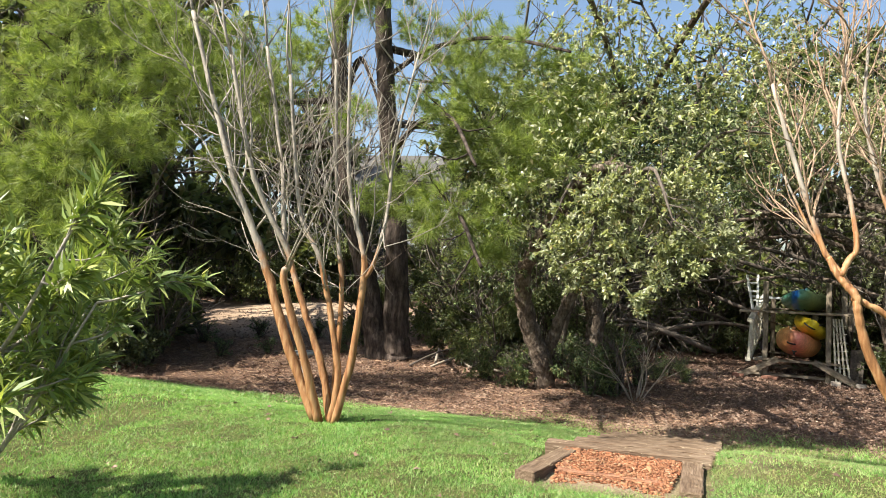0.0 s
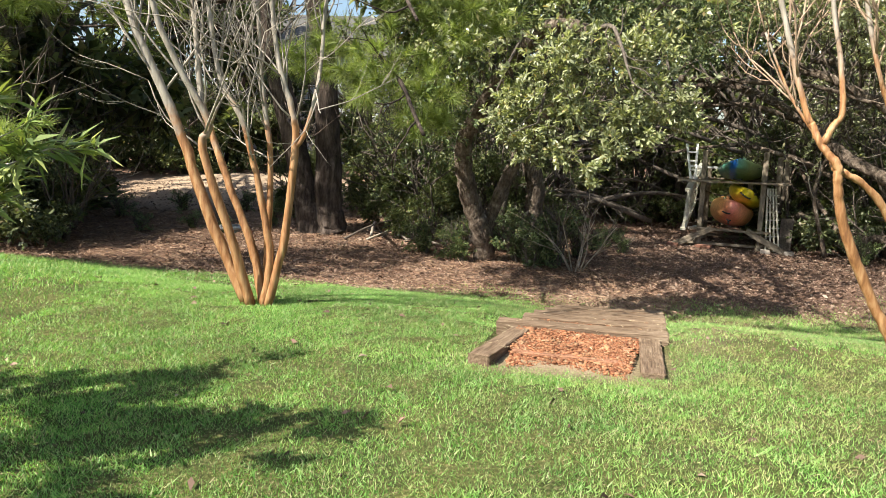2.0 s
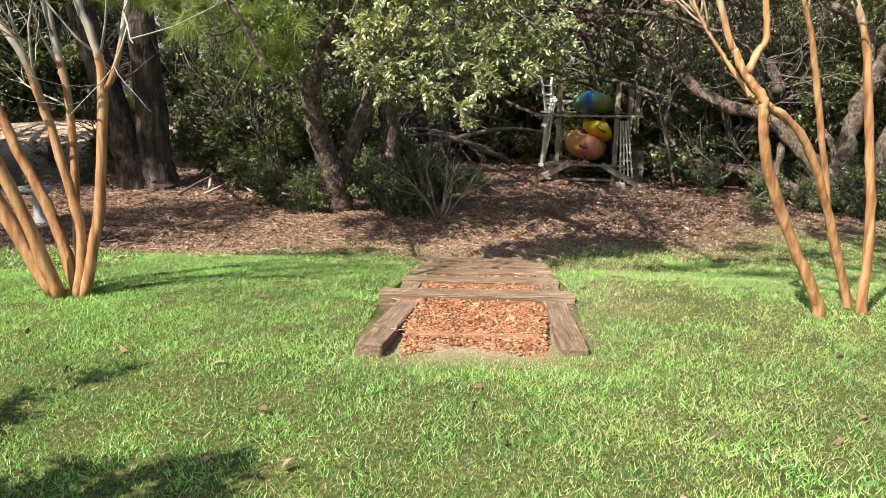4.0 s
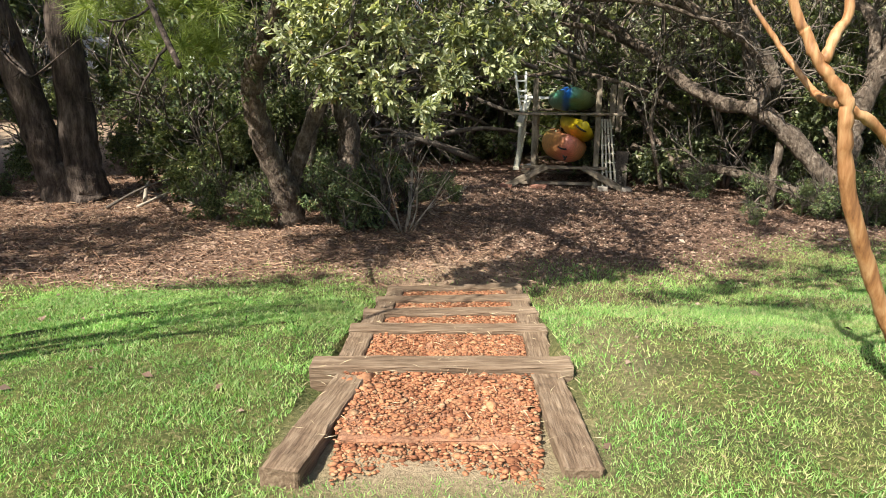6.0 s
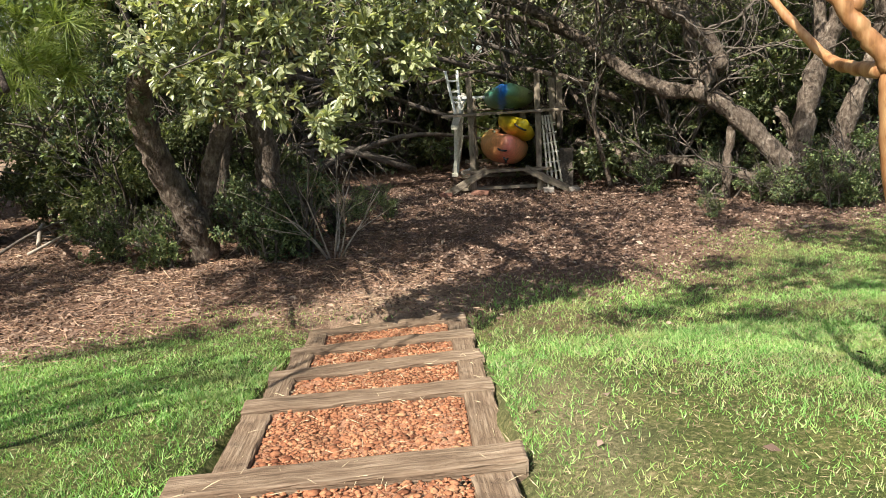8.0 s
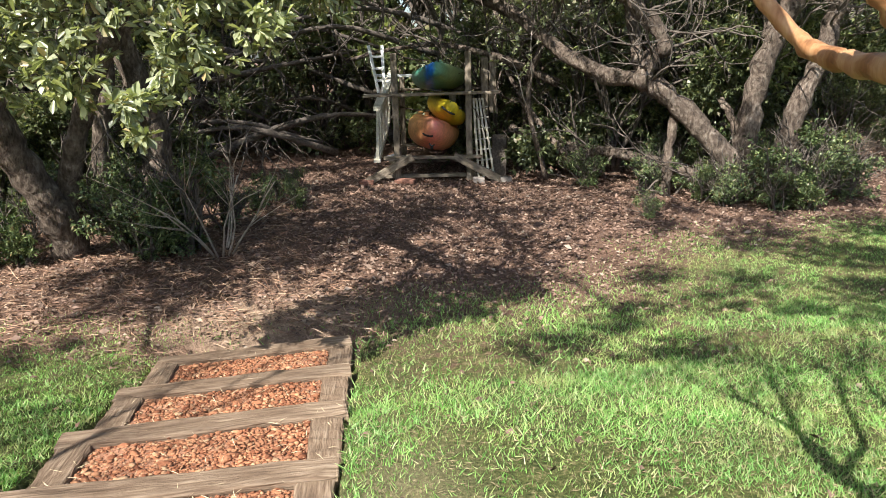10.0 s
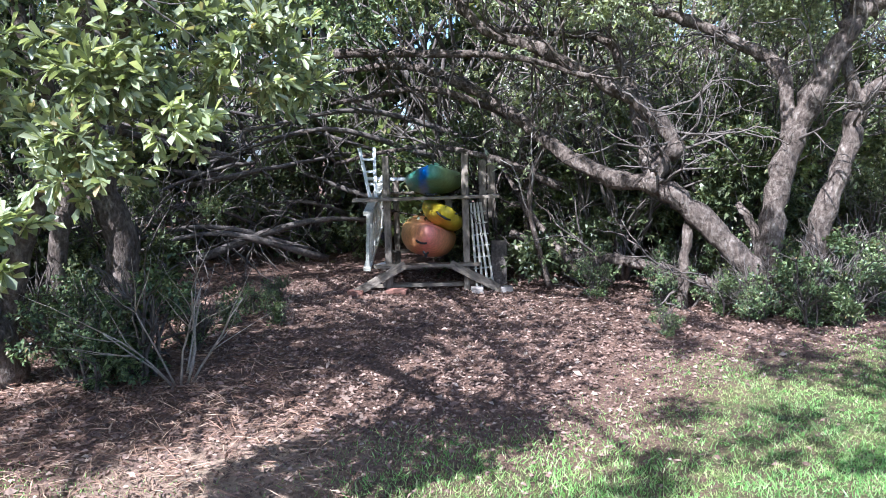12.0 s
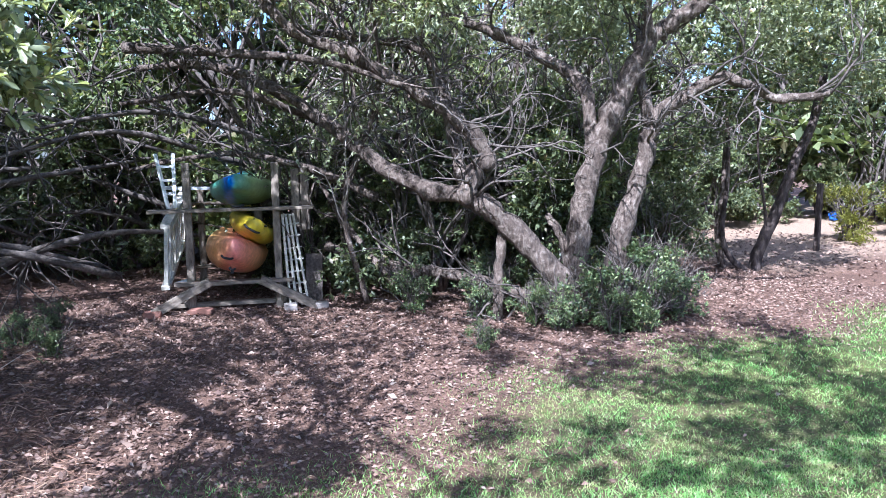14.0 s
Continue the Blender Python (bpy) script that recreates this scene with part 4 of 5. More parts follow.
for x, z0, z1 in ((0.78, 1.0, 1.75), (0.9, 0.95, 1.78), (0.30, 0.8, 1.25)):
    beam("upright_board", (x, 0.3, z0), (x, 0.3, z1), 0.10, 0.03, rack, m_rack_wood)


def kayak_mesh(length, width, depth, deck=0.5):
    """A lofted sit-on-top hull, y along it, with a raised rim and a dished deck."""
    rings, sides = 22, 28
    v, f = [], []
    for i in range(rings + 1):
        t = i / rings
        y = (t - 0.5) * length
        w = width / 2 * max(0.04, math.sin(math.pi * min(max(t, 0.012), 0.988))) ** 0.55
        rise = 0.13 * (2 * abs(t - 0.5)) ** 2.5
        h = depth / 2 * max(0.08, math.sin(math.pi * min(max(t, 0.012), 0.988))) ** 0.4
        for k in range(sides):
            a = 2 * math.pi * k / sides
            c, s = math.cos(a), math.sin(a)
            x = w * math.copysign(abs(c) ** 0.8, c)
            z = h * math.copysign(abs(s) ** 0.85, s)
            if s > 0:
                z *= deck + 0.5 * (2 * abs(t - 0.5)) ** 2
                z -= 0.06 * max(0, 1 - (c / 0.75) ** 2) * max(0, 1 - ((t - 0.5) / 0.28) ** 2)
            v.append((x, y, z + rise))
        if i:
            for k in range(sides):
                j = (k + 1) % sides
                f.append(((i - 1) * sides + k, (i - 1) * sides + j, i * sides + j, i * sides + k))
    f.append(tuple(range(sides)))
    f.append(tuple(reversed(range(rings * sides, (rings + 1) * sides))))
    me = bpy.data.meshes.new("hull")
    me.from_pydata(v, [], f)
    me.polygons.foreach_set("use_smooth", [True] * len(me.polygons))
    bm = bmesh.new()
    bm.from_mesh(me)
    bmesh.ops.recalc_face_normals(bm, faces=bm.faces)
    bm.to_mesh(me)
    bm.free()
    return me


def handle(parent, x, z, y, w=0.10):
    g = Geo()
    g.tube(smooth_path([(x - w / 2, y, z), (x - w / 4, y - 0.05, z - 0.01), (x + w / 4, y - 0.05, z - 0.01), (x + w / 2, y, z)], 4), [0.014] * 13, 6)
    part("carry_handle", g, m_black, parent, "black carry handle")


def kayak(m, mat, label, length=2.9, width=0.78, depth=0.46):
    k = thing("kayak", m, label, "kayak", "kayaks on the rack")
    part("hull", kayak_mesh(length, width, depth), mat, k)
    return k


k1 = kayak(R0 @ pose(0.10, 0.95, 1.50, 0, 0, 0), m_green_hull, "green kayak with a blue patch lying on the rack's crossbars", width=0.86, depth=0.46)
handle(k1, -0.02, -0.16, -1.41, 0.14)
k2 = kayak(R0 @ pose(0.0, 0.92, 0.70, 0, 14, 0), m_orange_hull, "orange and pink kayak tilted on the rack's lower bars", width=0.82, depth=0.64)
handle(k2, -0.06, 0.02, -1.43, 0.14)
handle(k2, 0.02, -0.10, -1.44, 0.06)
part("scupper", box_bm(0.04, 0.02, 0.04, 0.012), m_black, k2, "dark drain hole").matrix_local = pose(0.03, -1.43, -0.17)
k3 = kayak(R0 @ pose(0.22, 1.0, 0.99, 0, 33, 0), m_yellow_hull, "yellow kayak wedged above the orange one", width=0.68, depth=0.40)
handle(k3, -0.02, 0.06, -1.42, 0.2)
for x in (-0.08, 0.08):
    part("seat_groove", box_bm(0.022, 0.6, 0.02, 0.004), m_black, k3, "dark moulded groove").matrix_local = pose(x, -1.15, 0.115, -10, 0, 6)

# white pieces stored beside the kayaks
panel = thing("white_railing", R0 @ pose(-0.80, -0.02, 0.0), "old white-painted railing hung on the side of the rack", "railing")
beam("top_rail", (0.02, -0.12, 1.08), (0.12, 1.7, 1.55), 0.12, 0.06, panel, m_white_wood)
beam("bottom_rail", (-0.02, -0.12, 0.33), (0.02, 1.7, 0.8), 0.10, 0.05, panel, m_white_wood)
for k in range(9):
    y = -0.1 + 0.22 * k
    beam("baluster", (-0.01 + 0.005 * k, y, 0.36 + 0.058 * k), (0.03 + 0.01 * k, y, 1.07 + 0.058 * k), 0.05, 0.05, panel, m_white_wood)
ladder = thing("white_ladder", R0 @ pose(-0.78, 0.22, 1.28), "white metal ladder standing on the rack's crossbar", "ladder")
beam("rail", (0, 0, 0), (-0.13, 0.08, 0.68), 0.045, 0.03, ladder, m_white)
beam("rail", (0.08, 0, 0), (0.05, 0.3, 0.68), 0.045, 0.03, ladder, m_white)
for k in range(3):
    beam("rung", (-0.05 - 0.03 * k, 0.03, 0.18 + 0.17 * k), (0.07, 0.1, 0.18 + 0.17 * k), 0.03, 0.03, ladder, m_white)
board = thing("white_board", R0 @ pose(-0.35, 0.4, 1.53), "white painted board lying across the rack", "board")
beam("plank", (-0.5, 0, 0), (0.3, 0.15, -0.03), 0.13, 0.04, board, m_white)
lat = thing("lattice_panel", R0 @ pose(0.66, -0.12, 0.0), "faded white lattice panel leaning on the rack", "lattice")
for k in range(4):
    beam("slat", (0.0 + 0.075 * k, 0.0, 0.03), (-0.06 + 0.045 * k, 0.16 + 0.03 * k, 1.18), 0.03, 0.02, lat, m_white_wood)
for k in range(7):
    z = 0.14 + 0.15 * k
    beam("cross_slat", (-0.02 - 0.05 * z, 0.02 + 0.13 * z, z), (0.24 - 0.09 * z, 0.04 + 0.16 * z, z + 0.02), 0.03, 0.015, lat, m_white_wood)
tray = thing("white_scoop", R0 @ pose(-0.62, 0.1, 0.33), "small white plastic scoop on the lower bar", "scoop")
part("bowl", box_bm(0.24, 0.16, 0.05, 0.02), m_white, tray).matrix_local = pose(0, 0, 0, 0, -12, 20)
for x, w, mat, lab in ((-0.42, 0.36, m_brick_red, "reddish concrete paver at the foot of the rack"), (0.66, 0.20, m_block, "grey concrete block under the rack's foot"), (-0.98, 0.26, m_brick_red, "reddish paver lying in the leaves"), (1.05, 0.2, m_block, "grey block beside the rack")):
    tagged(part("block", box_bm(w * 0.8, 0.16, 0.10, 0.012, 0.002), mat), lab, "block", "blocks by the rack").matrix_world = R0 @ pose(x, -0.16, -0.04, 0, 0, rng.normal(0, 8))
plank = thing("dark_board", R0 @ pose(0.98, 0.25, 0), "dark old board standing behind the lattice", "board")
beam("plank", (0, 0, 0), (0.02, 0.1, 0.62), 0.22, 0.05, plank, m_dead_wood)

# ---- oleander by the lawn ----
ole = thing("oleander", pose(-2.55, 3.45, 0) @ Matrix.Scale(0.86, 4), "leafy green oleander shrub beside the lawn", "shrub")
g, tips = Geo(), []
for k in range(16):
    a = rng.uniform(0, 6.28)
    d = Vector((math.cos(a) * 0.55, math.sin(a) * 0.45, 1.0))
    q = wander((0.12 * math.cos(a), 0.12 * math.sin(a), -0.03), d, rng.uniform(1.1, 1.8), 6, 0.07, 0.03)
    g.tube(q, [0.016 - 0.0016 * i for i in range(7)], 6)
    for i in (3, 4, 5, 6):
        grow(g, q[i], (q[i] - q[i - 1]) + Vector(rng.normal(0, 0.3, 3)), 0.4, 0.008, 1, tips, 0.1, 0.1, 2, 0.6, 4)
for q in ([(0.3, -0.1, 0.9), (0.7, -0.3, 1.2), (1.0, -0.4, 1.6), (1.1, -0.35, 1.85)], [(0.3, 0, 1.0), (0.7, 0.0, 1.3), (0.85, -0.1, 1.75)], [(0.2, -0.2, 0.6), (0.6, -0.5, 0.7), (0.8, -0.6, 0.85)]):
    path = limb(g, q, 0.014, 0.007, 6, 4, 0.03)
    for i in range(3, len(path), 2):
        grow(g, path[i], Vector(rng.normal(0, 0.4, 3)) + Vector((0.3, 0, 0.5)), 0.3, 0.007, 1, tips, 0.1, 0.1, 2, 0.6, 4)
part("stem_bundle", g, m_twig, ole, "thin grey stems", "stuff")
at = np.array([t[0][:] for t in tips])
way = np.array([t[1][:] for t in tips])
a = np.concatenate([at, at - unit(way) * 0.06, at - unit(way) * 0.12])
part("foliage", rosettes("foliage", a, np.concatenate([way] * 3), 8, 0.15, 0.022, 0.75), m_oleander, ole, "long narrow bright leaves", "stuff")

# ---- shrubs, thicket and woods ----


def bush_meshes(name, spread, tall, stems, density, leaf, wide, count):
    """Stems and leaves of one kind of bush."""
    g, tips = Geo(), []
    for _ in range(stems):
        a = rng.uniform(0, 6.28)
        grow(g, (0.1 * spread * math.cos(a), 0.1 * spread * math.sin(a), -0.05), (0.5 * math.cos(a) * spread / tall, 0.5 * math.sin(a) * spread / tall, 1), tall * 0.75, 0.012 + 0.012 * tall, 2, tips, 0.14, 0.03, 3, 0.7, 5)
    spec = [(rng.normal(0, 0.36) * spread, rng.normal(0, 0.36) * spread, tall * (0.08 + 0.8 * k / 15 + rng.normal(0, 0.06)), spread * rng.uniform(0.24, 0.42)) for k in range(16)]
    at, way = lumps(spec, density, 0.2)
    keep = at[:, 2] > 0.05
    return g.mesh("branch_tangle"), rosettes(name, at[keep], way[keep], count, leaf, wide)


def bush_kind(name, args, mat, label, variants=2):
    kinds = []
    for _ in range(variants):
        stem_me, leaf_me = bush_meshes(name, *args)
        stem_me.materials.append(m_stem)
        leaf_me.materials.append(mat)
        kinds.append((stem_me, leaf_me))
    return name, kinds, label


def plant(kind, x, y, s, group, turn=None):
    name, kinds, label = kind
    stem_me, leaf_me = kinds[int(rng.integers(0, len(kinds)))]
    ob = thing(name, pose(x, y, ground_z(x, y), 0, 0, rng.uniform(0, 360) if turn is None else turn) @ Matrix.Scale(s, 4), label, "shrub" if s < 2.2 else "tree", group)
    part("branch_tangle", stem_me, None, ob, kind="stuff")
    part("foliage", leaf_me, None, ob, kind="stuff")
    return ob


m_stem = rough_stuff("shrub_stem", [(0.3, (0.05, 0.04, 0.033)), (0.7, (0.19, 0.16, 0.135))], SOFT, 30, 3, 0.9, 0.5, 0.02)
yaupon = bush_kind("yaupon_bush", (0.6, 0.8, 9, 800, 0.05, 0.023, 7), m_dark_leaf, "low dark green yaupon bush on the leaf litter")
wood = bush_kind("evergreen_thicket", (1.5, 3.0, 9, 420, 0.1, 0.046, 8), m_far_leaf, "dense evergreen thicket along the edge of the yard", 3)
tall = bush_kind("evergreen_tree", (2.2, 6.0, 6, 100, 0.24, 0.115, 7), m_far_leaf, "tall evergreen wood behind the yard")
for x, y, s in ((-5.0, 17.6, 0.6), (-6.4, 17.2, 0.55), (-4.2, 18.6, 0.6), (-6.1, 14.3, 0.5), (-5.2, 14.7, 0.45), (-4.4, 14.2, 0.4), (-3.7, 15.1, 0.45), (-7.2, 15.8, 0.6), (1.75, 12.0, 1.2), (1.35, 11.9, 0.8), (1.2, 12.3, 0.9), (2.2, 12.7, 0.7), (0.2, 12.3, 0.8), (-0.4, 12.9, 0.8), (0.9, 13.3, 1.0), (2.9, 13.9, 0.45), (3.3, 14.6, 0.4), (7.4, 11.0, 0.6), (8.5, 10.3, 0.8), (9.0, 10.3, 0.75), (7.9, 10.25, 0.6), (8.2, 10.15, 0.7), (7.5, 10.7, 0.5), (7.6, 12.0, 0.8), (8.6, 11.6, 0.9), (9.2, 11.3, 0.8), (6.9, 12.9, 0.7), (6.3, 10.6, 0.35), (8.1, 10.5, 1.0), (8.7, 10.7, 1.05), (7.7, 10.75, 0.8), (9.3, 10.7, 0.9), (7.0, 11.6, 0.6), (6.6, 12.4, 0.6), (3.1, 13.2, 0.4), (2.6, 13.4, 0.4)):
    if x > 6.2:
        x, y = x + 0.38, y + 0.42
    plant(yaupon, x, y, s, "yaupon bushes")
for x, y, s in ((12.2, 15.2, 1.2), (14.8, 17.2, 1.3), (16.8, 17.0, 1.3), (19.5, 17.8, 1.4), (2.8, 19.5, 1.15), (1.2, 19.2, 1.1), (4.6, 18.9, 1.05), (9.6, 14.6, 1.0), (-0.4, 14.3, 0.55), (0.5, 14.7, 0.6), (-1.2, 15.8, 0.6), (1.5, 15.0, 0.55), (-6.9, 13.0, 0.6), (-8.2, 12.6, 1.1), (-7.4, 14.2, 0.6), (-9.6, 14.0, 1.2), (-3.6, 17.2, 0.45), (-9.5, 25, 1.0), (-11.5, 27, 1.3), (-7.0, 28, 0.9), (-5.0, 27, 0.6), (-10.2, 12.5, 1.3), (-12.5, 12.0, 1.4), (-0.6, 15.6, 0.75), (-1.0, 17.0, 0.9), (-0.2, 16.6, 0.8), (-10.5, 17.0, 1.4), (9.3, 12.8, 0.8), (10.2, 13.6, 0.9), (8.0, 13.7, 0.85), (6.9, 15.5, 0.8), (8.6, 15.5, 1.0), (10.5, 15.5, 1.1), (7.5, 17.0, 1.0), (12.0, 17.5, 0.8), (14.5, 18.5, 0.9), (17.5, 18.0, 0.9), (19.5, 16.0, 0.9), (21, 13.5, 1.0), (20, 11.0, 0.9), (-1.8, 19.0, 0.7), (11.5, 14.2, 0.9), (13.2, 16.2, 0.6), (15.5, 16.5, 0.7), (17.5, 15.8, 0.7), (11.2, 12.4, 0.5), (-9, 15, 1.0)):
    plant(wood, x, y, s, "thicket along the yard's edge")
for x, y, s in ((-15, 15, 1.1), (-16, 21, 1.1), (-10.5, 14.5, 1.15), (-13, 10, 0.9), (2.0, 25.5, 0.9), (5.0, 25.5, 0.9), (7.0, 20, 0.9), (10.5, 20.5, 1.0), (14.5, 23, 1.0), (19, 22, 1.1), (24, 18, 1.1), (26, 12, 1.1), (-1.0, 21, 0.62), (-17, 6, 1.1), (25, 6, 1.0), (5.6, 19.0, 0.75), (-8.5, 15.0, 0.9), (7.2, 17.8, 0.9), (10.0, 17.2, 0.9), (13, 20, 0.9), (17, 20.5, 0.9), (22, 15, 0.95), (23, 9, 0.9), (-4.5, 31, 0.7), (-13, 28, 1.1), (-8, 32, 0.75), (-18, 25, 1.2), (-20, 17, 1.2), (-12, 37, 1.2), (-2, 34, 1.0), (0.5, 20.5, 0.85), (-9.5, 29, 0.8), (3, 27, 0.9)):
    far_off = (y > 19 and x > -1.5) or x > 18 or x < -8
    plant(tall, x, y, s * (1.55 if far_off else 1.0), "woods behind the yard")
yellow = bush_kind("yellow_shrub", (0.7, 1.2, 7, 1000, 0.06, 0.02, 7), m_yellow_leaf, "yellow-green shrub beside the sandy path")
plant(yellow, 17.6, 12.6, 1.0, "yellow shrubs")
plant(yellow, 18.6, 11.9, 1.1, "yellow shrubs")

# bare shrub by the left oak
bare = thing("leafless_shrub", pose(2.05, 11.85, ground_z(2.05, 11.85)), "leafless grey shrub with thin upright stems", "shrub")
g, tips = Geo(), []
for k in range(8):
    a = rng.uniform(0, 6.28)
    grow(g, (0.1 * math.cos(a), 0.1 * math.sin(a), -0.03), (0.7 * math.cos(a), 0.7 * math.sin(a), 1), 0.95, 0.012, 1, tips, 0.09, 0.0, 3, 0.5, 4)
part("twig_tangle", g, m_pale_wood, bare, kind="stuff")

# saplings beyond the right oak
sap = thing("dark_sapling", pose(0, 0, 0), "slender dark forked tree at the sandy path", "tree")
for pts, r0, r1 in (([(13.17, 11.83, -0.95), (13.11, 11.92, -0.36), (13.46, 11.81, 0.47), (13.79, 11.70, 1.29), (14.08, 11.60, 1.92), (14.23, 11.51, 2.82)], 0.11, 0.06), ([(13.10, 11.90, -0.58), (12.80, 12.17, -0.27), (12.73, 12.30, 0.19), (12.87, 12.32, 0.93), (12.93, 12.38, 1.71)], 0.055, 0.03), ([(13.28, 11.84, -0.00), (13.22, 11.88, 0.63), (13.14, 11.97, 1.38), (13.06, 11.95, 2.23)], 0.03, 0.015)):
    trunk_part("trunk", pts, r0, r1, m_pine_bark, sap, 9, 0.05, n=5)
at, way = lumps([(13.4, 11.3, 3.2, 0.8), (12.3, 12, 2.4, 0.7), (14.2, 11.2, 2.6, 0.7), (12.8, 11.8, 3.0, 0.8), (15, 12, 2.6, 0.8)], 380, 0.25)
part("foliage", rosettes("foliage", at, way, 8, 0.075, 0.03), m_far_leaf, sap, kind="stuff")
sap2 = thing("slim_sapling", pose(12.78, 12.29, ground_z(12.78, 12.29)), "slim pale sapling behind the dark forked tree", "tree")
trunk_part("trunk", [(0, 0, -0.05), (-0.04, 0.1, 0.65), (0.06, 0.1, 1.15), (0.2, 0.15, 2.3), (0.3, 0.2, 3.2)], 0.06, 0.03, m_oak_bark, sap2, 9, 0.05)
at, way = lumps([(0.2, 0.1, 2.6, 0.8), (-0.5, 0.2, 2.2, 0.6), (0.3, 0.2, 3.4, 0.9)], 380, 0.25)
part("foliage", rosettes("foliage", at, way, 8, 0.075, 0.03), m_far_leaf, sap2, kind="stuff")
# thin grey saplings crowding the wood beyond the rack
def sapling_mesh():
    g, tips = Geo(), []
    path = limb(g, [(0, 0, -0.05), (rng.normal(0, 0.12), rng.normal(0, 0.12), 1.2), (rng.normal(0, 0.25), rng.normal(0, 0.25), 2.6), (rng.normal(0, 0.4), rng.normal(0, 0.4), 4.2)], 0.042, 0.016, 7, 5, 0.07)
    tw = Geo()
    for i in range(4, len(path)):
        grow(tw, path[i], Vector(rng.normal(0, 0.8, 3)) + Vector((0, 0, 0.3)), 0.8, 0.009, 1, tips, 0.2, 0.02, 3, 0.8, 4)
    at = np.array([q[0][:] for q in tips])
    way = np.array([q[1][:] for q in tips])
    leaf = rosettes("foliage", np.concatenate([at, at - unit(way) * 0.1]), np.concatenate([way, way]), 6, 0.07, 0.03, 0.9)
    trunk_me, twig_me = g.mesh("trunk"), tw.mesh("twig_spray")
    trunk_me.materials.append(m_oak_bark)
    twig_me.materials.append(m_twig)
    leaf.materials.append(m_oak_leaf)
    return trunk_me, twig_me, leaf


sapling_kinds = [sapling_mesh() for _ in range(4)]
for k in range(46):
    x, y = rng.uniform(6.6, 13.5), rng.uniform(13.0, 17.5)
    if k > 36:
        x, y = rng.uniform(-2.0, 2.0), rng.uniform(17.0, 19.0)
    if x + 0.9 * y < 18.6 and k <= 36:
        y += 2.0
    ob = thing("grey_sapling", pose(x, y, ground_z(x, y), 0, 0, rng.uniform(0, 360)) @ Matrix.Scale(rng.uniform(0.8, 1.25), 4), "thin grey sapling with sparse pale leaves", "tree", "saplings in the wood")
    trunk_me, twig_me, leaf = sapling_kinds[k % 4]
    part("trunk", trunk_me, None, ob)
    part("twig_spray", twig_me, None, ob, "fine grey twigs", "stuff")
    part("foliage", leaf, None, ob, kind="stuff")
post = thing("dark_post", pose(16.03, 12.41, ground_z(16.03, 12.41)), "thin dark wooden post by the sandy path", "post")
beam("shaft", (0, 0, -0.05), (0.02, 0, 1.3), 0.09, 0.09, post, m_pine_bark)
tub = thing("blue_tarp", pose(20.4, 14.2, ground_z(20.4, 14.2)), "small blue tarp showing through the trees", "tarp")
part("sheet", box_bm(0.2, 0.18, 0.2, 0.06, 0.02, 3), m_blue, tub)

# dead limbs lying behind the rack
def dead_branch(pts, r0, r1, label, mat=m_dead_wood, twigs=9):
    ob = thing("dead_branch", pose(0, 0, 0), label, "branch", "dead branches behind the rack")
    g, tw, tips = Geo(), Geo(), []
    path = limb(g, pts, r0, r1, 8, 5, 0.08)
    for _ in range(twigs):
        i = int(rng.integers(2, len(path)))
        grow(tw, path[i], Vector(rng.normal(0, 0.8, 3)), rng.uniform(0.6, 1.3), r1 * 0.7, 2, tips, 0.2, 0.0, 2, 0.8, 4)
    part("wood", g, mat, ob)
    part("twig_spray", tw, mat, ob, "fine dead twigs", "stuff")


for k in range(15):
    x, y = rng.uniform(0.8, 5.4), rng.uniform(16.0, 18.4)
    z = rng.uniform(0.1, 2.2)
    ln = rng.uniform(2.0, 4.0)
    s = rng.choice([-1, 1])
    dead_branch([(x - s * ln / 2, y, max(ground_z(x, y) + 0.03, z - 0.5 * rng.random())), (x, y + rng.normal(0, 0.3), z + 0.2), (x + s * ln / 2, y + rng.normal(0, 0.5), z + rng.uniform(-0.6, 0.5))], rng.uniform(0.035, 0.075), 0.022, "dark dead limb lying across others behind the rack")
for pts in ([(4.2, 14.4, 2.7), (5.0, 13.6, 2.6), (5.9, 12.9, 2.5), (6.6, 12.3, 2.2)], [(6.6, 14.3, 1.9), (5.4, 14.3, 2.25), (4.2, 14.8, 2.1)], [(7.0, 13.6, 0.9), (6.3, 14.2, 1.3), (5.5, 15.0, 1.5), (4.4, 15.6, 1.3)], [(7.0, 13.2, -0.2), (6.8, 14.2, 0.6), (6.6, 15.2, 1.7)]):
    dead_branch(pts, 0.06, 0.025, "pale bare limb hanging over the rack", m_oak_bark, 8)

# brush pile by the pine and sticks on the litter
for k in range(16):
    x, y = rng.uniform(-1.6, 0.3), rng.uniform(13.6, 15.2)
    a, ln = rng.uniform(0, 3.1), rng.uniform(0.5, 1.4)
    z = ground_z(x, y)
    g = Geo()
    limb(g, [(-ln / 2, 0, 0.02), (0, rng.normal(0, 0.05), rng.uniform(0.05, 0.3)), (ln / 2, 0, rng.uniform(0.02, 0.35))], rng.uniform(0.015, 0.035), 0.01, 6, 4, 0.05)
    ob = part("fallen_stick", g, m_pale_wood if k % 3 else m_dead_wood)
    ob.matrix_world = pose(x, y, z, 0, 0, math.degrees(a))
    tagged(ob, "bleached stick in the brush pile by the pine", "stick", "brush pile by the pine")

# small mushroom-like stone stand seen behind the crape myrtle
dish = thing("stone_bird_bath", pose(-3.55, 12.2, ground_z(-3.55, 12.2)), "small pale stone bird bath on the leaf litter", "bird bath")
g = Geo()
g.tube([(0, 0, -0.05), (0, 0, 0.05), (0, 0, 0.1), (0, 0, 0.38), (0, 0, 0.42)], [0.14, 0.13, 0.06, 0.05, 0.1], 12)
part("pedestal", g, m_stone, dish)
g = Geo()
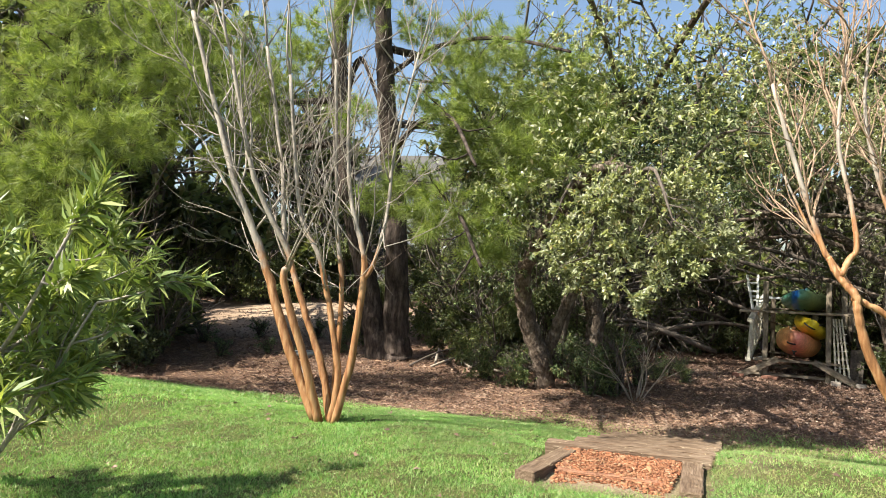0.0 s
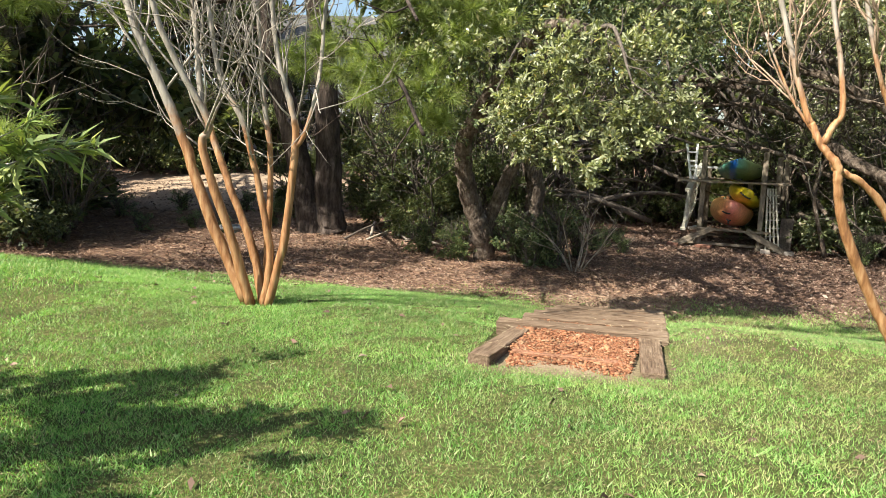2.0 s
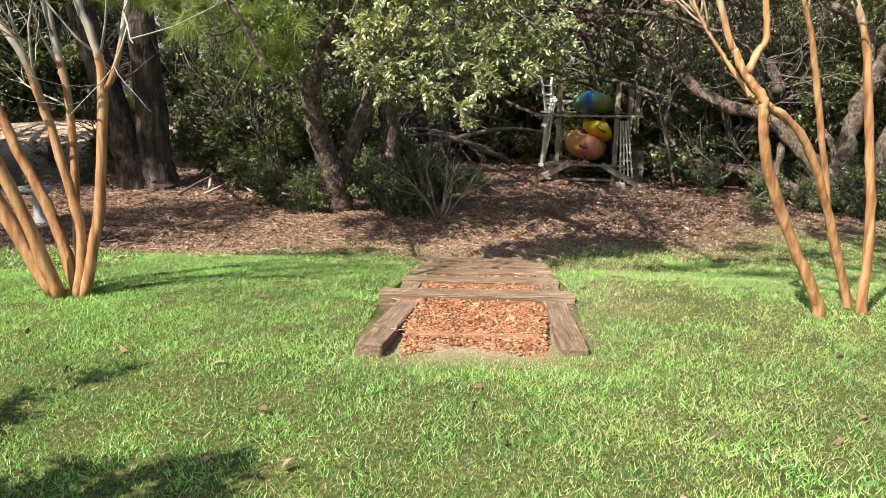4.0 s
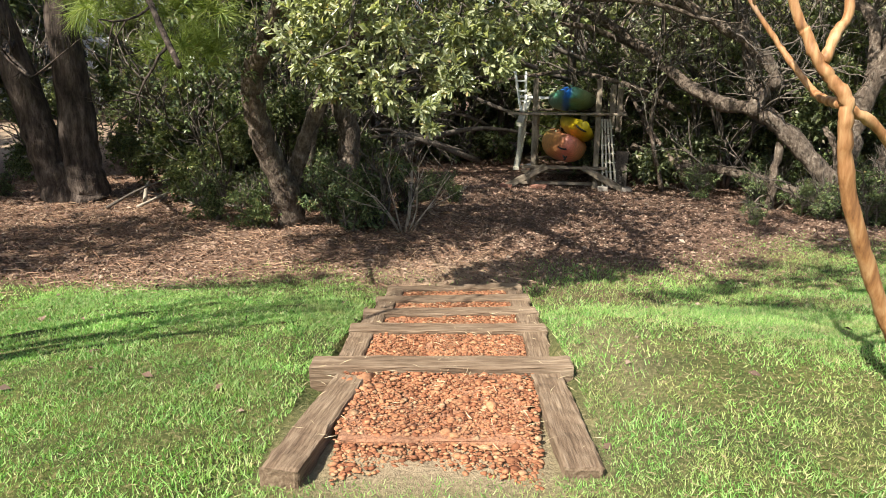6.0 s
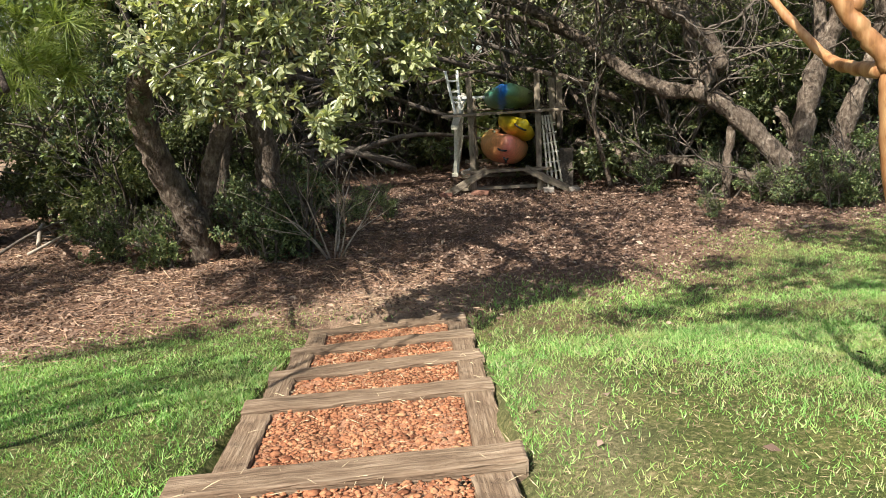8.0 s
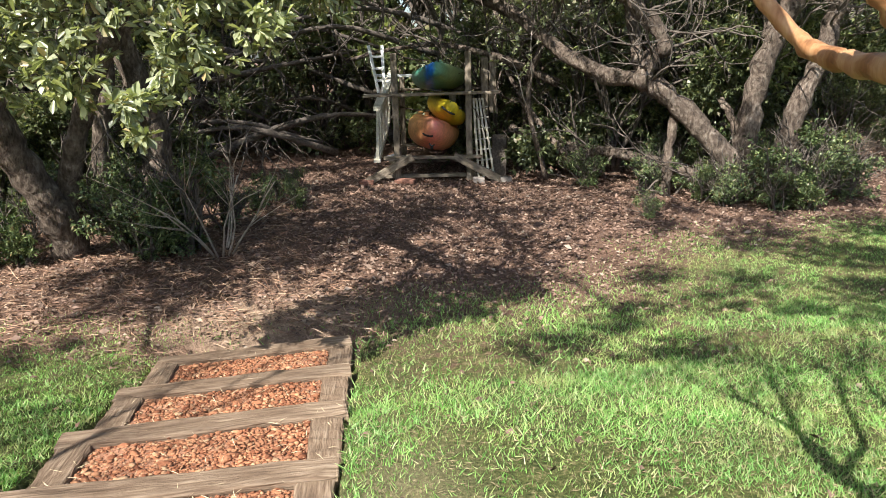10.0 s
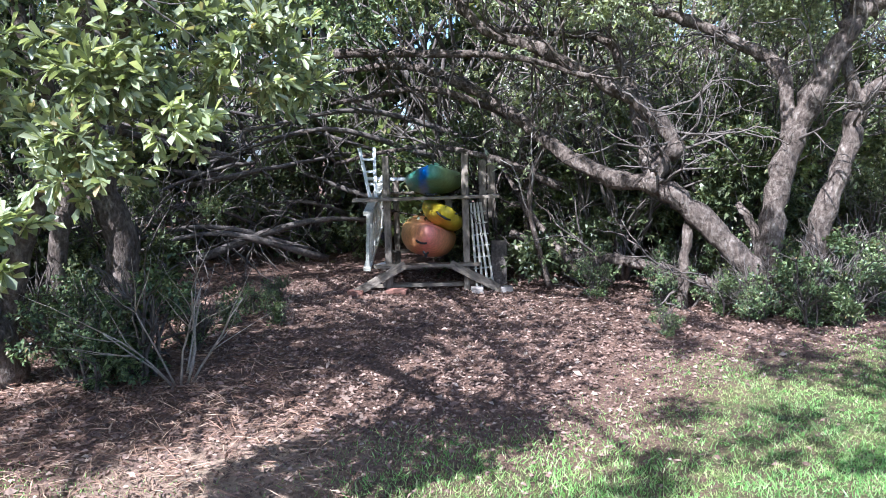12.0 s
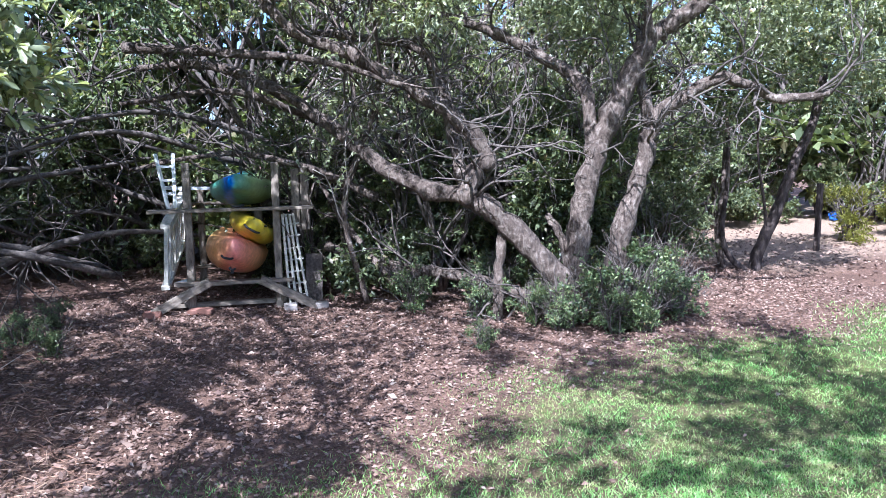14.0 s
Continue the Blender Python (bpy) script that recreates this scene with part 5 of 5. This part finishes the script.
g.tube([(0, 0, 0.42), (0, 0, 0.46), (0, 0, 0.5), (0, 0, 0.47)], [0.08, 0.22, 0.26, 0.2], 16)
part("basin", g, m_stone, dish)

# pale house far behind the pines
house = thing("pale_house", pose(-9.0, 42, ground_z(-9.0, 42)), "pale grey clapboard house behind the trees", "house")
part("wall", box_bm(9, 7, 5.6, 0.03), m_siding, house)
bm = bmesh.new()
vs = [bm.verts.new(c) for c in ((-5, -4, 0), (5, -4, 0), (5, 4, 0), (-5, 4, 0), (-5, 0, 2.6), (5, 0, 2.6))]
for q in ((0, 1, 5, 4), (2, 3, 4, 5), (0, 4, 3), (1, 2, 5), (0, 3, 2, 1)):
    bm.faces.new([vs[i] for i in q])
part("roof", bm, m_roof, house).matrix_local = pose(0, 0, 5.6)
m_pane = plain("dark_glass", (0.03, 0.035, 0.04), 0.1, 0.5)
for x in (-3, -1, 1, 3):
    for z in (1.2, 4.0):
        w = part("window", box_bm(1.0, 0.08, 1.3, 0.01), m_white, house, "white framed window")
        w.matrix_local = pose(x, -3.52, z)
        part("pane", box_bm(0.86, 0.03, 1.16, 0.004), m_pane, w).matrix_local = pose(0, -0.04, 0.07)
for x in (-4.4, -2.2, 0, 2.2, 4.4):
    beam("porch_post", (x, -5.2, -0.2), (x, -5.2, 3.0), 0.2, 0.2, house, m_white)
beam("porch_beam", (-4.6, -5.2, 3.1), (4.6, -5.2, 3.1), 0.2, 0.2, house, m_white)

# ---- grass, leaf litter, pine straw ----


def scatter(n, x0, x1, y0, y1):
    return rng.uniform(x0, x1, n), rng.uniform(y0, y1, n)


def off_steps(x, y, margin=0.0):
    u, v = across(x, y), along(x, y)
    return ~((u > -WIDTH - 0.02 - margin) & (u < 0.02 + margin) & (v > -1.05) & (v < 3.28 + margin))


def grass_patch(n, x0, x1, y0, y1, tall, wide):
    x, y = scatter(n, x0, x1, y0, y1)
    clump = np.sin(9.1 * x + 2.3 * np.sin(4.1 * y)) * np.sin(8.3 * y + 1.9 * np.sin(5.3 * x))
    thin = (0.72 + 0.22 * clump) * (1 - 0.35 * ease(0.8, 3.0, x) * ease(0.35, 0.75, 0.5 + 0.5 * np.sin(2.7 * x + 1.4 * y) * np.sin(3.1 * y - 1.2 * x))) + 0.28 * np.sin(1.9 * x + 1.1 * y) * np.sin(1.3 * y - 0.7 * x + 2)
    bare = np.exp(-(((across(x, y) - 0.45) / 0.35) ** 2 + ((along(x, y) - 0.4) / 0.8) ** 2)) * 0.6
    u, v = across(x, y), along(x, y)
    sparse = 0.38 * ease(-0.2, 0.3, u) * ease(2.2, 0.9, u) * ease(-1.2, 0.2, v) * ease(4.2, 2.5, v) + 0.5 * ease(1.2, 2.8, v) * ease(9, 5, np.abs(u))
    keep = (rng.random(n) < lawn(x, y) * thin * (1 - bare) * (1 - sparse)) & off_steps(x, y)
    inner = (across(x, y) > -1.15) & (across(x, y) < -0.2) & (along(x, y) > -1.5) & (along(x, y) < -0.75)
    keep &= ~(inner & (rng.random(n) < 0.85 * ease(-1.35, -1.0, along(x, y))))
    x, y = x[keep], y[keep]
    at = np.stack([x, y, height(x, y) - 0.004], 1)
    way = np.stack([rng.normal(0, 0.45, len(x)), rng.normal(0, 0.45, len(x)), np.ones(len(x))], 1)
    lush = 0.65 + 0.5 * (0.5 + 0.5 * np.sin(0.8 * x - 1.1)) * (0.5 + 0.5 * np.sin(0.9 * y))
    way = unit(way)
    side = unit(np.cross(way, rng.normal(0, 1, (len(x), 3)))) * wide * 0.5
    ln = (tall * lush * rng.uniform(0.5, 1.3, len(x)))[:, None]
    lean = np.concatenate([rng.normal(0, 0.4, (len(x), 2)), np.zeros((len(x), 1))], 1) * ln
    return np.stack([at - side, at + side, at + way * ln + lean], 1)


near_v = grass_patch(640000, -3.0, 5.5, 1.6, 7.6, 0.042, 0.0058)
mid_v = np.concatenate([grass_patch(160000, -8, 12, 7.0, 11.4, 0.045, 0.010), grass_patch(280000, -1.5, 8.5, 7.4, 10.6, 0.04, 0.0062)])
side_v = np.concatenate([grass_patch(110000, -6, 8, -3, 1.6, 0.05, 0.009), grass_patch(60000, -8, -3.0, 2, 8, 0.05, 0.009), grass_patch(140000, 5.5, 11, 4, 8, 0.045, 0.0075)])
v = np.concatenate([near_v, mid_v, side_v]).reshape(-1, 3)
me = array_mesh("grass", v, np.arange(len(v)).reshape(-1, 3))
me.materials.append(m_grass)
tagged(new("grass", me), "short green lawn grass with a few straw blades", "grass", kind="stuff")


def litter(name, n, x0, x1, y0, y1, ln, wd, mat, label, on_lawn, flat=0.25):
    x, y = scatter(n, x0, x1, y0, y1)
    w = 1 - lawn(x, y)
    keep = (rng.random(n) < np.maximum(w, on_lawn)) & off_steps(x, y)
    x, y = x[keep], y[keep]
    at = np.stack([x, y, height(x, y) + rng.uniform(0.004, 0.022, len(x))], 1)
    way = np.stack([rng.normal(0, 1, len(x)), rng.normal(0, 1, len(x)), rng.normal(0, flat, len(x))], 1)
    me = leaves(name, at, way, ln, wd, 0.2)
    me.materials.append(mat)
    tagged(new(name, me), label, "leaf litter", kind="stuff")


litter("leaf_litter", 95000, -4, 13, 8.2, 16, 0.04, 0.019, m_litter, "dry brown oak leaves on the woodland floor", 0.012)
litter("leaf_litter", 22000, -12, 18, 10, 22, 0.07, 0.035, m_litter, "dry brown leaves under the trees", 0.0)
litter("pine_straw", 45000, -9, 3, 9.0, 17, 0.19, 0.006, m_straw, "reddish pine straw below the pines", 0.01, 0.18)
litter("lawn_leaves", 500, -3, 8, 2, 9, 0.06, 0.03, m_litter, "a few dry leaves on the lawn", 0.6)
m_thatch = rough_stuff("dead_thatch", [(0.3, (0.17, 0.13, 0.075)), (0.7, (0.36, 0.29, 0.17))], SOFT, 30, 3, 0.8, 0.2, 0.004)
litter("thatch", 34000, 1.2, 7.5, 3.6, 10.0, 0.034, 0.0026, m_thatch, "dry grass thatch in the worn lawn", 0.8, 0.12)
litter("thatch", 12000, -3.0, 1.6, 2.0, 10.0, 0.03, 0.0024, m_thatch, "dry grass thatch in the lawn", 0.6, 0.12)
n = 420
u, v = rng.uniform(-WIDTH, 0, n), rng.uniform(-0.95, 3.1, n)
tread = np.array([next(top for far, top in TREADS if q < far) for q in v])
at = np.stack([STEP_AT.x + u * AX - v * AY, STEP_AT.y + u * AY + v * AX, tread - 0.012 + rng.uniform(0, 0.014, n)], 1)
me = leaves("straw", at, np.stack([rng.normal(0, 1, n), rng.normal(0, 1, n), rng.normal(0, 0.06, n)], 1), 0.07, 0.0028)
me.materials.append(m_dry_straw)
tagged(new("straw", me), "bits of dry straw on the gravel and timbers", "straw", kind="stuff")
